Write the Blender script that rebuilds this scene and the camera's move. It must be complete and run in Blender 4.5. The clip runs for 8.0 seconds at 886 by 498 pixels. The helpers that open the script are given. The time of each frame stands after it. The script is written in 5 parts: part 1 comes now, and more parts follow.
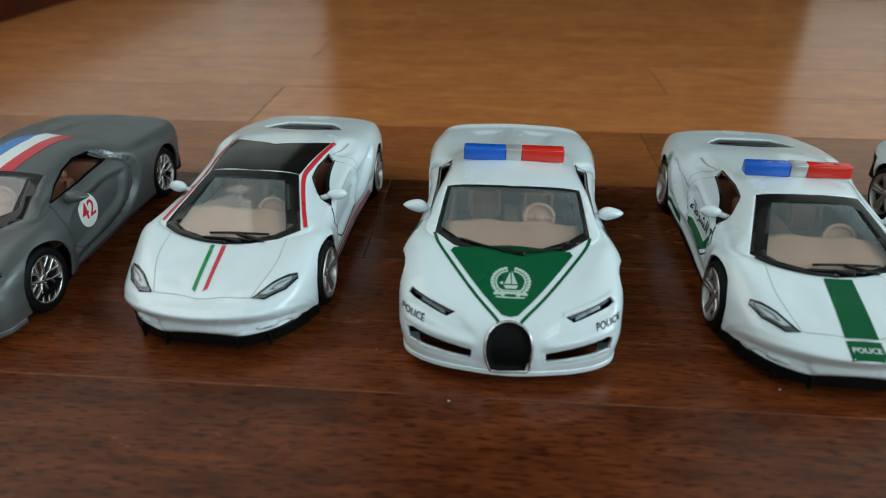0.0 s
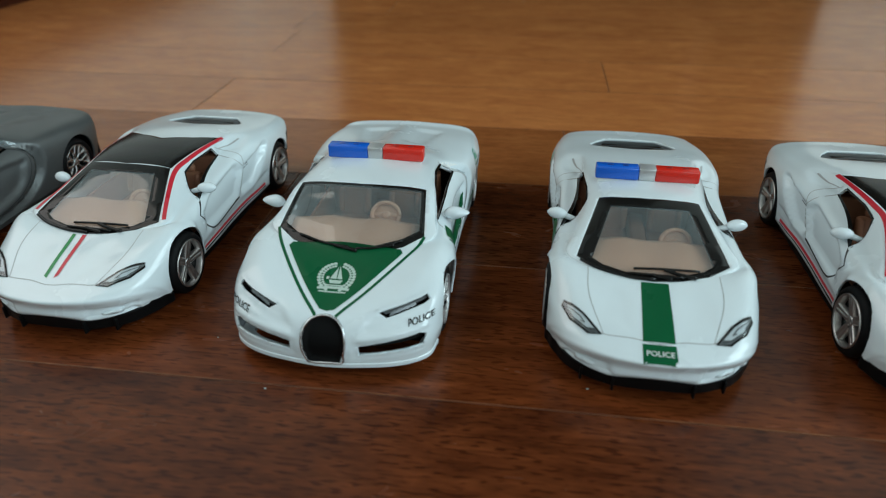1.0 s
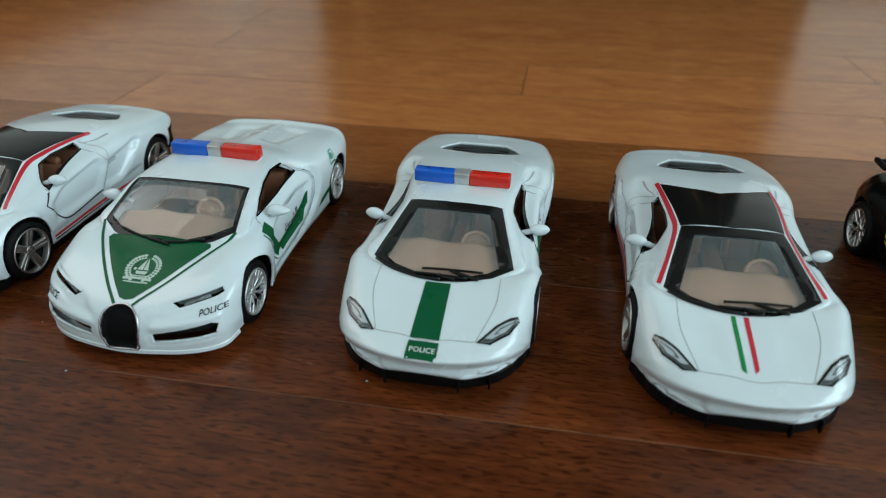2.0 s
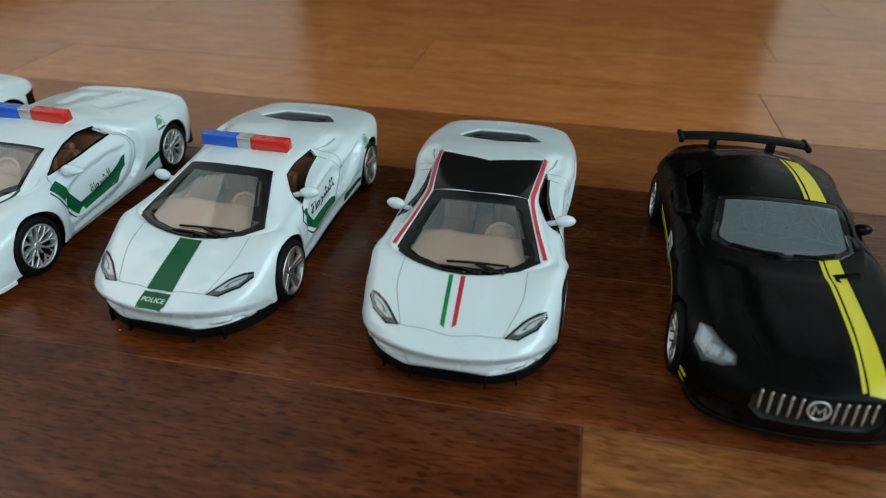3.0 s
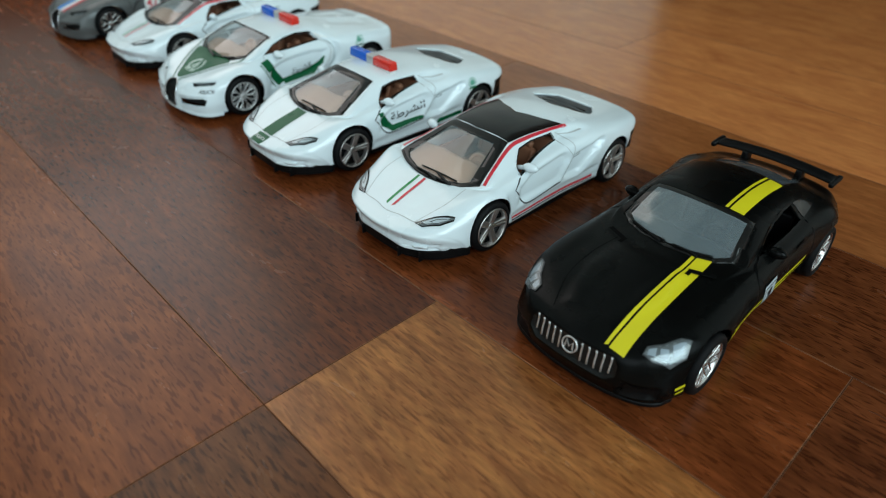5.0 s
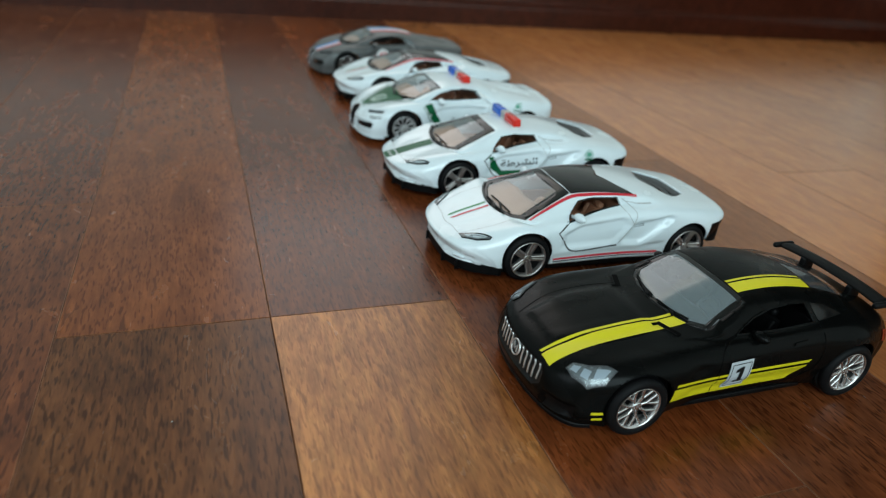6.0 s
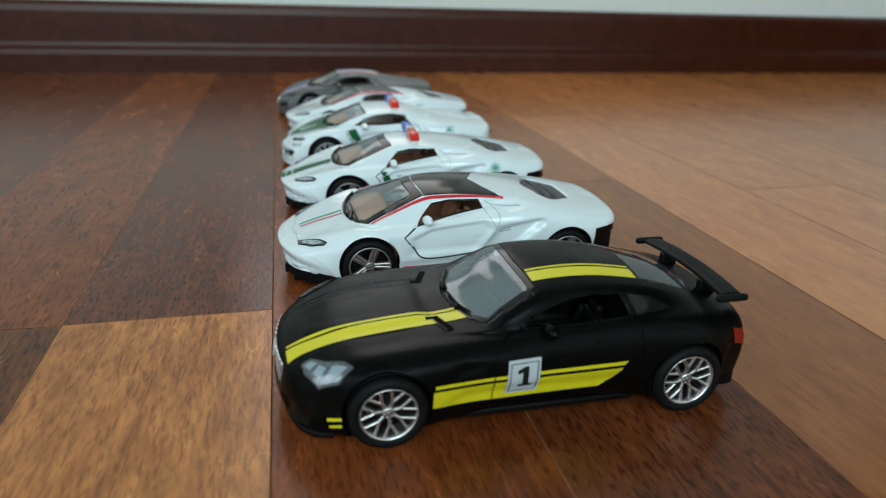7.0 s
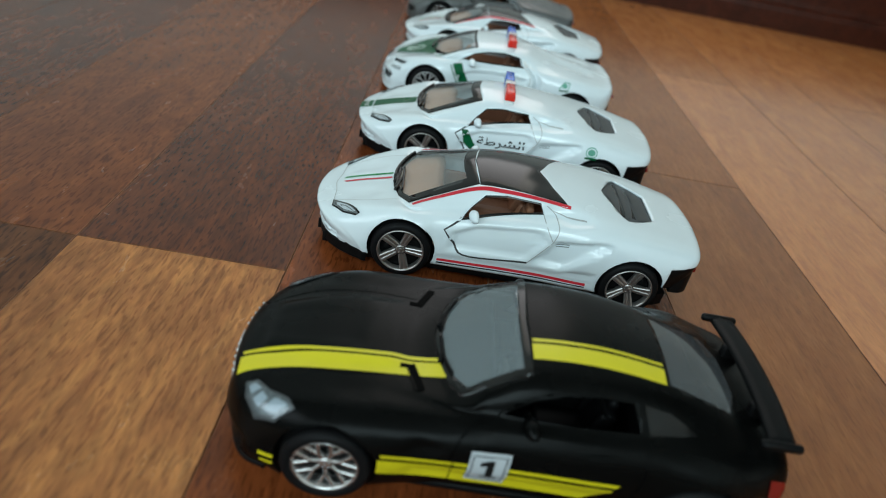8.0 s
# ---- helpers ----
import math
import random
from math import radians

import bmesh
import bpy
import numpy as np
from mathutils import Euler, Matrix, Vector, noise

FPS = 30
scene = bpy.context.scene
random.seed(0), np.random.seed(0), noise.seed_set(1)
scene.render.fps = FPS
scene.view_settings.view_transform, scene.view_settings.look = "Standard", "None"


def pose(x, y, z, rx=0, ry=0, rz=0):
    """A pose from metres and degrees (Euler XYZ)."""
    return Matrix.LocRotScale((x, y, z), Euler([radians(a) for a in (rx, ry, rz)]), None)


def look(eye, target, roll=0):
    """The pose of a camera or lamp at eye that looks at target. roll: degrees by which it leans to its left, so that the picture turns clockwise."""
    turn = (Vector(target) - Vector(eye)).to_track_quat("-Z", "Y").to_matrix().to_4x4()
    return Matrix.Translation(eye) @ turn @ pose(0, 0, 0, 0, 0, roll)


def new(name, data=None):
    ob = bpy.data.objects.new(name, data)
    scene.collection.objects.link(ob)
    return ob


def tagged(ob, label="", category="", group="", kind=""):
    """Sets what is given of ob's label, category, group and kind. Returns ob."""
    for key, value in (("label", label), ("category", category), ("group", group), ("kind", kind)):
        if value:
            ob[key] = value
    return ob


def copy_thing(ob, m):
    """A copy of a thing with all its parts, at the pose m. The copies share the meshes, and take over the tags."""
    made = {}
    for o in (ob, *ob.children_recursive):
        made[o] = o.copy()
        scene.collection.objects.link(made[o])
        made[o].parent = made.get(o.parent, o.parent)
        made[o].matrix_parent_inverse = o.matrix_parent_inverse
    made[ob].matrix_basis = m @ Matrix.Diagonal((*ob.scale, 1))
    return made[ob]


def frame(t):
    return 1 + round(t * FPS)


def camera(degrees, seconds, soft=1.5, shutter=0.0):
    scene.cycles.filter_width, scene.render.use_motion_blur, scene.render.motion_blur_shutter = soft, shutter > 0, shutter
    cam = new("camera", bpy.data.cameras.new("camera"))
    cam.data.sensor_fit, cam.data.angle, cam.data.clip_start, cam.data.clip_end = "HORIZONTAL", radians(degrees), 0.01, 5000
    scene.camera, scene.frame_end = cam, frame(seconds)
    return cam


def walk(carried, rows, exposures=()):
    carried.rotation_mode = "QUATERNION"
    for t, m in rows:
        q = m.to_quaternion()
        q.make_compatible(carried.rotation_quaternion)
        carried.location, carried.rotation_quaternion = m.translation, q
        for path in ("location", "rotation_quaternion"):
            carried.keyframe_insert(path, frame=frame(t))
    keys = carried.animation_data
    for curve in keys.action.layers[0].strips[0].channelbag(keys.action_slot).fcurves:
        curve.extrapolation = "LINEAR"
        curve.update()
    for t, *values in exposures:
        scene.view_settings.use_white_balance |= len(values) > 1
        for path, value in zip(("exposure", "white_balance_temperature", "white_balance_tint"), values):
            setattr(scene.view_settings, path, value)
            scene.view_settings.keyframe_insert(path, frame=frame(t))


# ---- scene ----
cam = camera(67.73, 8.0, soft=1.1)
cam.data.dof.use_dof, cam.data.dof.focus_distance, cam.data.dof.aperture_fstop = True, 0.205, 13.0
PATH = [
    (0, (0.01960, -0.00981, 0.10942), (-0.00670, 0.33537, -0.09098), 0.09),
    (0.5, (0.04544, -0.00932, 0.11139), (0.01005, 0.33350, -0.09164), -0.22),
    (1, (0.07240, -0.00890, 0.11467), (0.02701, 0.33064, -0.09186), -0.13),
    (1.2, (0.08363, -0.00856, 0.11782), (0.03523, 0.33052, -0.08878), 0.08),
    (2.3, (0.15082, -0.00721, 0.12094), (0.09433, 0.32706, -0.09138), 0.75),
    (2.5, (0.16471, -0.00761, 0.12164), (0.10604, 0.32365, -0.09475), 0.70),
    (3, (0.20692, -0.00397, 0.12055), (0.14276, 0.32463, -0.09831), 0.68),
    (3.5, (0.24349, -0.00324, 0.11823), (0.16079, 0.31849, -0.10459), 1.84),
    (4, (0.27686, -0.01334, 0.11482), (0.14430, 0.28403, -0.11756), 1.93),
    (4.5, (0.30984, -0.01266, 0.12859), (0.11833, 0.24931, -0.10529), -0.11),
    (5, (0.33535, -0.00218, 0.13377), (0.10146, 0.22579, -0.09716), 0.94),
    (5.2, (0.34873, -0.00061, 0.13704), (0.09622, 0.21257, -0.08833), 1.98),
    (6.3, (0.41714, 0.05501, 0.11186), (0.07141, 0.16350, -0.05757), 5.74),
    (6.5, (0.41971, 0.07406, 0.10406), (0.06958, 0.17378, -0.06168), 4.42),
    (7, (0.41777, 0.11638, 0.09979), (0.05731, 0.20488, -0.04933), 1.79),
    (7.5, (0.41478, 0.13577, 0.09835), (0.05517, 0.19246, -0.06738), 4.62),
    (8, (0.38229, 0.14454, 0.11816), (0.04254, 0.16425, -0.09202), 11.67),
]
walk(cam, [(t, look(eye, target, roll)) for t, eye, target, roll in PATH], [(0, 0.16), (2.3, 0.09), (3.4, 0.04), (4.0, 0.24), (5.2, 0.24), (6.3, 0.24), (8, 0.22)])


# ---- light ----
world = bpy.data.worlds.new("sky")
scene.world = world
world.use_nodes = True
sky = world.node_tree.nodes.new("ShaderNodeTexSky")
sky.sky_type, sky.sun_disc = "NISHITA", False
sky.sun_elevation, sky.sun_rotation = radians(40), radians(200)
bg = world.node_tree.nodes["Background"]
bg.inputs["Strength"].default_value = 0.1
world.node_tree.links.new(sky.outputs[0], bg.inputs["Color"])


def unseen_lamp(name, m, sx, sy, watts, colour):
    lamp = bpy.data.lights.new(name, "AREA")
    lamp.shape, lamp.size, lamp.size_y, lamp.energy, lamp.color = "RECTANGLE", sx, sy, watts, colour
    ob = new(name, lamp)
    ob.matrix_world = m
    return ob


DOOR = (-0.25, 0.494, 2.06)                  # west, east, head of the door
ROOM = (-0.40, 2.60, -2.20, 1.09, 2.60)      # west, east, south, north, ceiling
unseen_lamp("unseen_lamp", look((ROOM[1] - 0.03, -0.35, 1.45), (0.6, -0.1, 0.0)), 1.9, 1.5, 41, (0.745, 0.97, 1.0))
# added south fill lamp, brightens the north wall and the door
unseen_lamp("unseen_lamp", look((1.5, ROOM[2] + 0.03, 1.45), (0.1, 0.6, 0.2)), 1.3, 1.4, 14, (0.82, 0.97, 1.0))
# added low west lamp, puts a sheen on the floor strips
unseen_lamp("unseen_lamp", look((ROOM[0] + 0.012, 0.19, 0.55), (1.2, 0.19, 0.10)), 0.34, 0.58, 1.0, (1.0, 0.95, 0.86))


# ---- materials ----
def material(name, colour, rough=0.5, metal=0.0, coat=0.0, spec=0.5):
    m = bpy.data.materials.new(name)
    m.use_nodes = True
    p = m.node_tree.nodes["Principled BSDF"]
    p.inputs["Base Color"].default_value = (*colour, 1)
    p.inputs["Roughness"].default_value = rough
    p.inputs["Metallic"].default_value = metal
    p.inputs["Coat Weight"].default_value = coat
    p.inputs["Coat Roughness"].default_value = 0.06
    p.inputs["Specular IOR Level"].default_value = spec
    return m


def node(m, kind, **values):
    n = m.node_tree.nodes.new(kind)
    for key, v in values.items():
        n.inputs[key].default_value = v
    return n


def worn(m, scale=900.0, bump=0.02, spread=0.06, dark=0.9):
    """Fine orange peel, uneven gloss and faint grime on a painted or moulded surface."""
    t, p = m.node_tree, m.node_tree.nodes["Principled BSDF"]
    co = node(m, "ShaderNodeTexCoord")
    fine = node(m, "ShaderNodeTexNoise", Scale=scale, Detail=2.0)
    wide = node(m, "ShaderNodeTexNoise", Scale=60.0, Detail=4.0)
    t.links.new(co.outputs["Object"], fine.inputs["Vector"])
    t.links.new(co.outputs["Object"], wide.inputs["Vector"])
    b = node(m, "ShaderNodeBump", Strength=bump, Distance=0.0004)
    t.links.new(fine.outputs["Fac"], b.inputs["Height"])
    t.links.new(b.outputs["Normal"], p.inputs["Normal"])
    r = node(m, "ShaderNodeMapRange")
    base = p.inputs["Roughness"].default_value
    r.inputs["From Min"].default_value, r.inputs["From Max"].default_value = 0.3, 0.7
    r.inputs["To Min"].default_value, r.inputs["To Max"].default_value = max(base - spread, 0.02), base + spread
    t.links.new(wide.outputs["Fac"], r.inputs["Value"])
    t.links.new(r.outputs["Result"], p.inputs["Roughness"])
    mix = node(m, "ShaderNodeMix")
    mix.data_type = "RGBA"
    c = p.inputs["Base Color"].default_value
    mix.inputs["A"].default_value = (c[0] * dark, c[1] * dark, c[2] * dark, 1)
    mix.inputs["B"].default_value = c
    g = node(m, "ShaderNodeMapRange")
    g.inputs["From Min"].default_value, g.inputs["From Max"].default_value = 0.3, 0.5
    t.links.new(wide.outputs["Fac"], g.inputs["Value"])
    t.links.new(g.outputs["Result"], mix.inputs["Factor"])
    t.links.new(mix.outputs["Result"], p.inputs["Base Color"])
    return m


def glassy(name, colour, amount, rough=0.03, veil=None, haze=0.0):
    """A thin tinted pane: mostly clear, with a glossy face."""
    m = bpy.data.materials.new(name)
    m.use_nodes = True
    t = m.node_tree
    t.nodes.clear()
    out = t.nodes.new("ShaderNodeOutputMaterial")
    clear = t.nodes.new("ShaderNodeBsdfTransparent")
    clear.inputs["Color"].default_value = (*colour, 1)
    gloss = t.nodes.new("ShaderNodeBsdfGlossy")
    gloss.inputs["Roughness"].default_value = rough
    fres = t.nodes.new("ShaderNodeFresnel")
    fres.inputs["IOR"].default_value = 1.5
    add = t.nodes.new("ShaderNodeMath")
    add.operation = "ADD"
    add.inputs[1].default_value = amount
    mix = t.nodes.new("ShaderNodeMixShader")
    t.links.new(fres.outputs[0], add.inputs[0])
    t.links.new(add.outputs[0], mix.inputs["Fac"])
    if veil:                                   # cloudy cast plastic; on windscreens its tint also paints reflections
        dull = t.nodes.new("ShaderNodeBsdfDiffuse")
        dull.inputs["Color"].default_value = (*veil, 1)
        body = t.nodes.new("ShaderNodeMixShader")
        body.inputs["Fac"].default_value = haze
        t.links.new(clear.outputs[0], body.inputs[1])
        t.links.new(dull.outputs[0], body.inputs[2])
        clear = body
    t.links.new(clear.outputs[0], mix.inputs[1])
    t.links.new(gloss.outputs[0], mix.inputs[2])
    t.links.new(mix.outputs[0], out.inputs["Surface"])
    return m


def wood(name, light, mid, dark, pores=0.7, gloss=0.24, spec=0.5, figure=1.0, fibre=0.18):
    """Varnished strip wood: mottled tone, long grain and short dark pores along x; each strip is shifted by its own random number."""
    m = bpy.data.materials.new(name)
    m.use_nodes = True
    t, p = m.node_tree, m.node_tree.nodes["Principled BSDF"]
    co, info = node(m, "ShaderNodeTexCoord"), node(m, "ShaderNodeObjectInfo")
    geo = node(m, "ShaderNodeNewGeometry")
    shift = node(m, "ShaderNodeVectorMath")
    shift.operation = "MULTIPLY_ADD"
    both = node(m, "ShaderNodeMath")
    both.operation = "ADD"
    t.links.new(info.outputs["Random"], both.inputs[0])
    t.links.new(geo.outputs["Random Per Island"], both.inputs[1])
    t.links.new(both.outputs[0], shift.inputs[0])
    shift.inputs[1].default_value = (7.3, 11.9, 3.1)
    t.links.new(co.outputs["Object"], shift.inputs[2])

    def noise_at(sx, sy, scale, detail, rough=0.55, warp=0.0):
        mp = node(m, "ShaderNodeMapping")
        mp.inputs["Scale"].default_value = (sx, sy, 1)
        t.links.new(shift.outputs[0], mp.inputs["Vector"])
        n = node(m, "ShaderNodeTexNoise", Scale=scale, Detail=detail, Roughness=rough, Distortion=warp)
        t.links.new(mp.outputs[0], n.inputs["Vector"])
        return n.outputs["Fac"]

    mottle = noise_at(0.5, 1.2, 60, 4, 0.62, 0.8)
    grain = noise_at(0.16, 1.5, 260, 4, 0.62, 0.4)
    dash = noise_at(0.19, 1.0, 1250, 0.6, 0.4, 0.15)
    ramp = node(m, "ShaderNodeValToRGB")
    e = ramp.color_ramp.elements
    e[0].position, e[0].color = 0.33, (*dark, 1)
    e[1].position, e[1].color = 0.67, (*light, 1)
    x = e.new(0.5)
    x.color = (*mid, 1)
    mixg = node(m, "ShaderNodeMix")
    mixg.inputs["Factor"].default_value = 0.42
    t.links.new(mottle, mixg.inputs["A"])
    t.links.new(grain, mixg.inputs["B"])
    t.links.new(mixg.outputs["Result"], ramp.inputs["Fac"])
    step = node(m, "ShaderNodeMapRange")
    step.inputs["From Min"].default_value, step.inputs["From Max"].default_value = 0.56, 0.66
    t.links.new(dash, step.inputs["Value"])
    cut = node(m, "ShaderNodeMath")
    cut.operation = "MULTIPLY"
    cut.inputs[1].default_value = pores
    t.links.new(step.outputs["Result"], cut.inputs[0])
    mixp = node(m, "ShaderNodeMix")
    mixp.data_type, mixp.blend_type = "RGBA", "MIX"
    mixp.inputs["B"].default_value = (dark[0] * 0.55, dark[1] * 0.46, dark[2] * 0.42, 1)
    t.links.new(cut.outputs[0], mixp.inputs["Factor"])
    t.links.new(ramp.outputs["Color"], mixp.inputs["A"])
    streak = node(m, "ShaderNodeMapRange")
    streak.inputs["From Min"].default_value, streak.inputs["From Max"].default_value = 0.36, 0.64
    streak.inputs["To Min"].default_value, streak.inputs["To Max"].default_value = 1 - 0.22 * figure, 1 + 0.18 * figure
    t.links.new(noise_at(0.20, 1.0, 620, 2, 0.55, 0.4), streak.inputs["Value"])
    hue = node(m, "ShaderNodeHueSaturation")
    tone = node(m, "ShaderNodeMath")
    tone.operation = "MULTIPLY"
    val = node(m, "ShaderNodeMapRange")
    val.inputs["To Min"].default_value, val.inputs["To Max"].default_value = 0.91, 1.09
    t.links.new(info.outputs["Random"], val.inputs["Value"])
    t.links.new(val.outputs["Result"], tone.inputs[0])
    t.links.new(streak.outputs["Result"], tone.inputs[1])
    t.links.new(tone.outputs[0], hue.inputs["Value"])
    t.links.new(mixp.outputs["Result"], hue.inputs["Color"])
    t.links.new(hue.outputs["Color"], p.inputs["Base Color"])
    p.inputs["Roughness"].default_value = gloss
    p.inputs["Specular IOR Level"].default_value = spec
    rr = node(m, "ShaderNodeMapRange")
    rr.inputs["To Min"].default_value, rr.inputs["To Max"].default_value = gloss - 0.05, gloss + 0.08
    t.links.new(mottle, rr.inputs["Value"])
    t.links.new(rr.outputs["Result"], p.inputs["Roughness"])
    b = node(m, "ShaderNodeBump", Strength=0.06 * pores * pores, Distance=0.0003)
    b.invert = True
    t.links.new(step.outputs["Result"], b.inputs["Height"])
    t.links.new(b.outputs["Normal"], p.inputs["Normal"])
    # the fibres under the varnish throw light on along the grain
    silk = node(m, "ShaderNodeBsdfAnisotropic", Roughness=0.5, Anisotropy=0.85)
    across = node(m, "ShaderNodeCombineXYZ", Y=1.0)
    t.links.new(across.outputs[0], silk.inputs["Tangent"])
    gain = node(m, "ShaderNodeMix")
    gain.data_type, gain.blend_type = "RGBA", "MULTIPLY"
    gain.inputs["Factor"].default_value = 1.0
    gain.inputs["B"].default_value = (2.1, 2.4, 2.7, 1)
    t.links.new(hue.outputs["Color"], gain.inputs["A"])
    t.links.new(gain.outputs["Result"], silk.inputs["Color"])
    both_lobes = node(m, "ShaderNodeMixShader", Fac=fibre)
    t.links.new(p.outputs[0], both_lobes.inputs[1])
    t.links.new(silk.outputs[0], both_lobes.inputs[2])
    t.links.new(both_lobes.outputs[0], t.nodes["Material Output"].inputs["Surface"])
    return m


WHITE = worn(material("white_enamel", (0.75, 0.825, 0.86), 0.26, coat=0.6), bump=0.010, spread=0.02, dark=0.985)
GREY = worn(material("grey_satin_metal", (0.115, 0.12, 0.12), 0.40, 0.35), bump=0.05)
BLACK = worn(material("black_matt_paint", (0.0026, 0.0028, 0.0027), 0.28, spec=0.085), bump=0.06, spread=0.08)
PLASTIC = worn(material("black_plastic", (0.0035, 0.0035, 0.0038), 0.45, spec=0.12), bump=0.05)
GLOSSY = worn(material("gloss_black", (0.010, 0.0095, 0.009), 0.14, coat=0.0, spec=0.28), bump=0.008, spread=0.03)
RUBBER = worn(material("tyre_rubber", (0.0055, 0.0055, 0.006), 0.55, spec=0.12), bump=0.12)
CHROME = worn(material("chrome_plating", (0.72, 0.72, 0.74), 0.2, 1.0), bump=0.02, spread=0.06)
ALLOY = worn(material("dull_alloy", (0.60, 0.60, 0.60), 0.32, 0.7), bump=0.03)
BRIGHT = worn(material("bright_alloy", (0.60, 0.58, 0.57), 0.24, 0.95), bump=0.03)
GUNMETAL = worn(material("dark_alloy", (0.46, 0.435, 0.42), 0.32, 0.9), bump=0.03)
TAN = worn(material("tan_moulding", (0.62, 0.37, 0.25), 0.5), bump=0.04)
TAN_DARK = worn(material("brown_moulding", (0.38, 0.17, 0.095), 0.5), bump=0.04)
SMOKE = worn(material("grey_moulding", (0.055, 0.06, 0.065), 0.5), bump=0.04)
RED = worn(material("red_print", (0.62, 0.022, 0.04), 0.32), dark=0.95)
GREEN = worn(material("green_print", (0.003, 0.095, 0.034), 0.3, spec=0.18), dark=0.95)
BRIGHT_GREEN = worn(material("bright_green_print", (0.0, 0.23, 0.05), 0.3), dark=0.95)
YELLOW = worn(material("yellow_print", (0.68, 0.58, 0.012), 0.36), dark=0.93)
BLUE = worn(material("blue_print", (0.03, 0.20, 0.55), 0.32), dark=0.95)
PRINT_WHITE = worn(material("white_print", (0.78, 0.79, 0.78), 0.35), dark=0.95)
PRINT_PALE = worn(material("pale_green_print", (0.50, 0.62, 0.55), 0.4), dark=0.95)
PRINT_CREST = worn(material("mid_green_print", (0.10, 0.34, 0.24), 0.4), dark=0.95)
PRINT_PLATE = worn(material("pale_plate_print", (0.50, 0.54, 0.57), 0.4), dark=0.95)
BOWL = worn(material("lamp_bowl", (0.38, 0.44, 0.49), 0.35), bump=0.04)
PRINT_BLACK = material("black_print", (0.010, 0.011, 0.011), 0.4, spec=0.2)
LINE = material("shut_line", (0.03, 0.03, 0.032), 0.6)
# grey for panel seams, and for the shade of creases drawn as ribbons
SOFT_LINE = material("seam_and_crease_shade", (0.38, 0.39, 0.39), 0.5)
# both windscreens: the bluish diffuse share paints a veil of reflections
GLASS = glassy("clear_windscreen", (0.88, 0.90, 0.90), 0.03, 0.05, (0.36, 0.44, 0.46), 0.20)
DARK_GLASS = glassy("veiled_windscreen", (0.62, 0.67, 0.69), 0.05, 0.10, (0.35, 0.43, 0.47), 0.30)
SMOKED_GLASS = glassy("smoked_rear_glass", (0.30, 0.31, 0.32), 0.02, 0.08, (0.12, 0.13, 0.14), 0.45)
GROOVE = material("black_groove", (0.0012, 0.0012, 0.0012), 0.7, spec=0.05)
LENS = glassy("headlight_lens", (0.95, 0.97, 0.98), 0.03, 0.12)
LAMP_BLUE = worn(material("blue_plastic", (0.008, 0.12, 0.62), 0.22, coat=0.2), dark=0.85)
LAMP_RED = worn(material("red_plastic", (0.74, 0.026, 0.014), 0.22, coat=0.2), dark=0.85)
LAMP_BLUE_DARK = material("deep_blue_plastic", (0.003, 0.04, 0.26), 0.3)
LAMP_RED_DARK = material("deep_red_plastic", (0.34, 0.010, 0.006), 0.3)
SILVER = worn(material("silver_paint", (0.40, 0.42, 0.43), 0.32, 0.5), bump=0.03)
SMOKE_BOWL = worn(material("smoked_lamp_bowl", (0.20, 0.22, 0.23), 0.3, 0.4), bump=0.04)
LAMP_SILVER = worn(material("lamp_reflector", (0.66, 0.71, 0.74), 0.3), bump=0.04)
COVER = worn(material("dark_grey_moulding", (0.038, 0.041, 0.043), 0.4), bump=0.04)
LAMP_TAIL = material("tail_lamp_red", (0.22, 0.01, 0.008), 0.2)
WALL = worn(material("wall_paint", (0.78, 0.80, 0.77), 0.8), scale=400, bump=0.1, dark=0.97)
CEILING = worn(material("ceiling_paint", (0.42, 0.42, 0.41), 0.85), scale=400, bump=0.1, dark=0.97)
SKIRT = wood("skirting_wood", (0.0754, 0.0165, 0.0075), (0.0520, 0.0106, 0.0046), (0.0279, 0.0053, 0.0026), 0.2, 0.32, 0.3, fibre=0.05)
STRIP_DARK = wood("dark_strip_wood", (0.182, 0.0450, 0.0132), (0.115, 0.0272, 0.0080), (0.060, 0.0131, 0.0042), spec=0.34, figure=0.8, fibre=0.08)
STRIP_RED = wood("red_strip_wood", (0.268, 0.0640, 0.0172), (0.164, 0.0385, 0.0106), (0.090, 0.0196, 0.0058), 0.55, spec=0.28, figure=0.5, fibre=0.14)
# far rows: the door's orange reflection is put into the wood's colour
STRIP_SHEEN = wood("sheen_bright_strip_wood", (0.600, 0.222, 0.0680), (0.500, 0.172, 0.0515), (0.395, 0.124, 0.0380), 0.12, 0.19, spec=1.0, figure=0.3, fibre=0.08)
# row between: lightened part of the way towards that reflected glow
STRIP_HALF_SHEEN = wood("half_sheen_strip_wood", (0.3696, 0.1296, 0.0378), (0.3003, 0.0968, 0.0279), (0.2356, 0.0700, 0.0204), 0.2, 0.2, spec=0.5, figure=0.4, fibre=0.12)
STRIP_MID = wood("brown_strip_wood", (0.1845, 0.0506, 0.0161), (0.1244, 0.0324, 0.0105), (0.0635, 0.0156, 0.0056), spec=0.30, figure=0.8, fibre=0.10)
STRIP_BROWN = wood("nut_strip_wood", (0.2622, 0.0742, 0.0223), (0.1995, 0.0536, 0.0162), (0.1206, 0.0304, 0.0098), 0.6, spec=0.24, figure=0.5, fibre=0.08)
# paler eased edges: light catching the seams, painted as colour
STRIP_EDGE = wood("highlight_strip_edge", (0.27, 0.104, 0.042), (0.17, 0.060, 0.024), (0.085, 0.027, 0.011), 0.3, 0.4, 0.25)
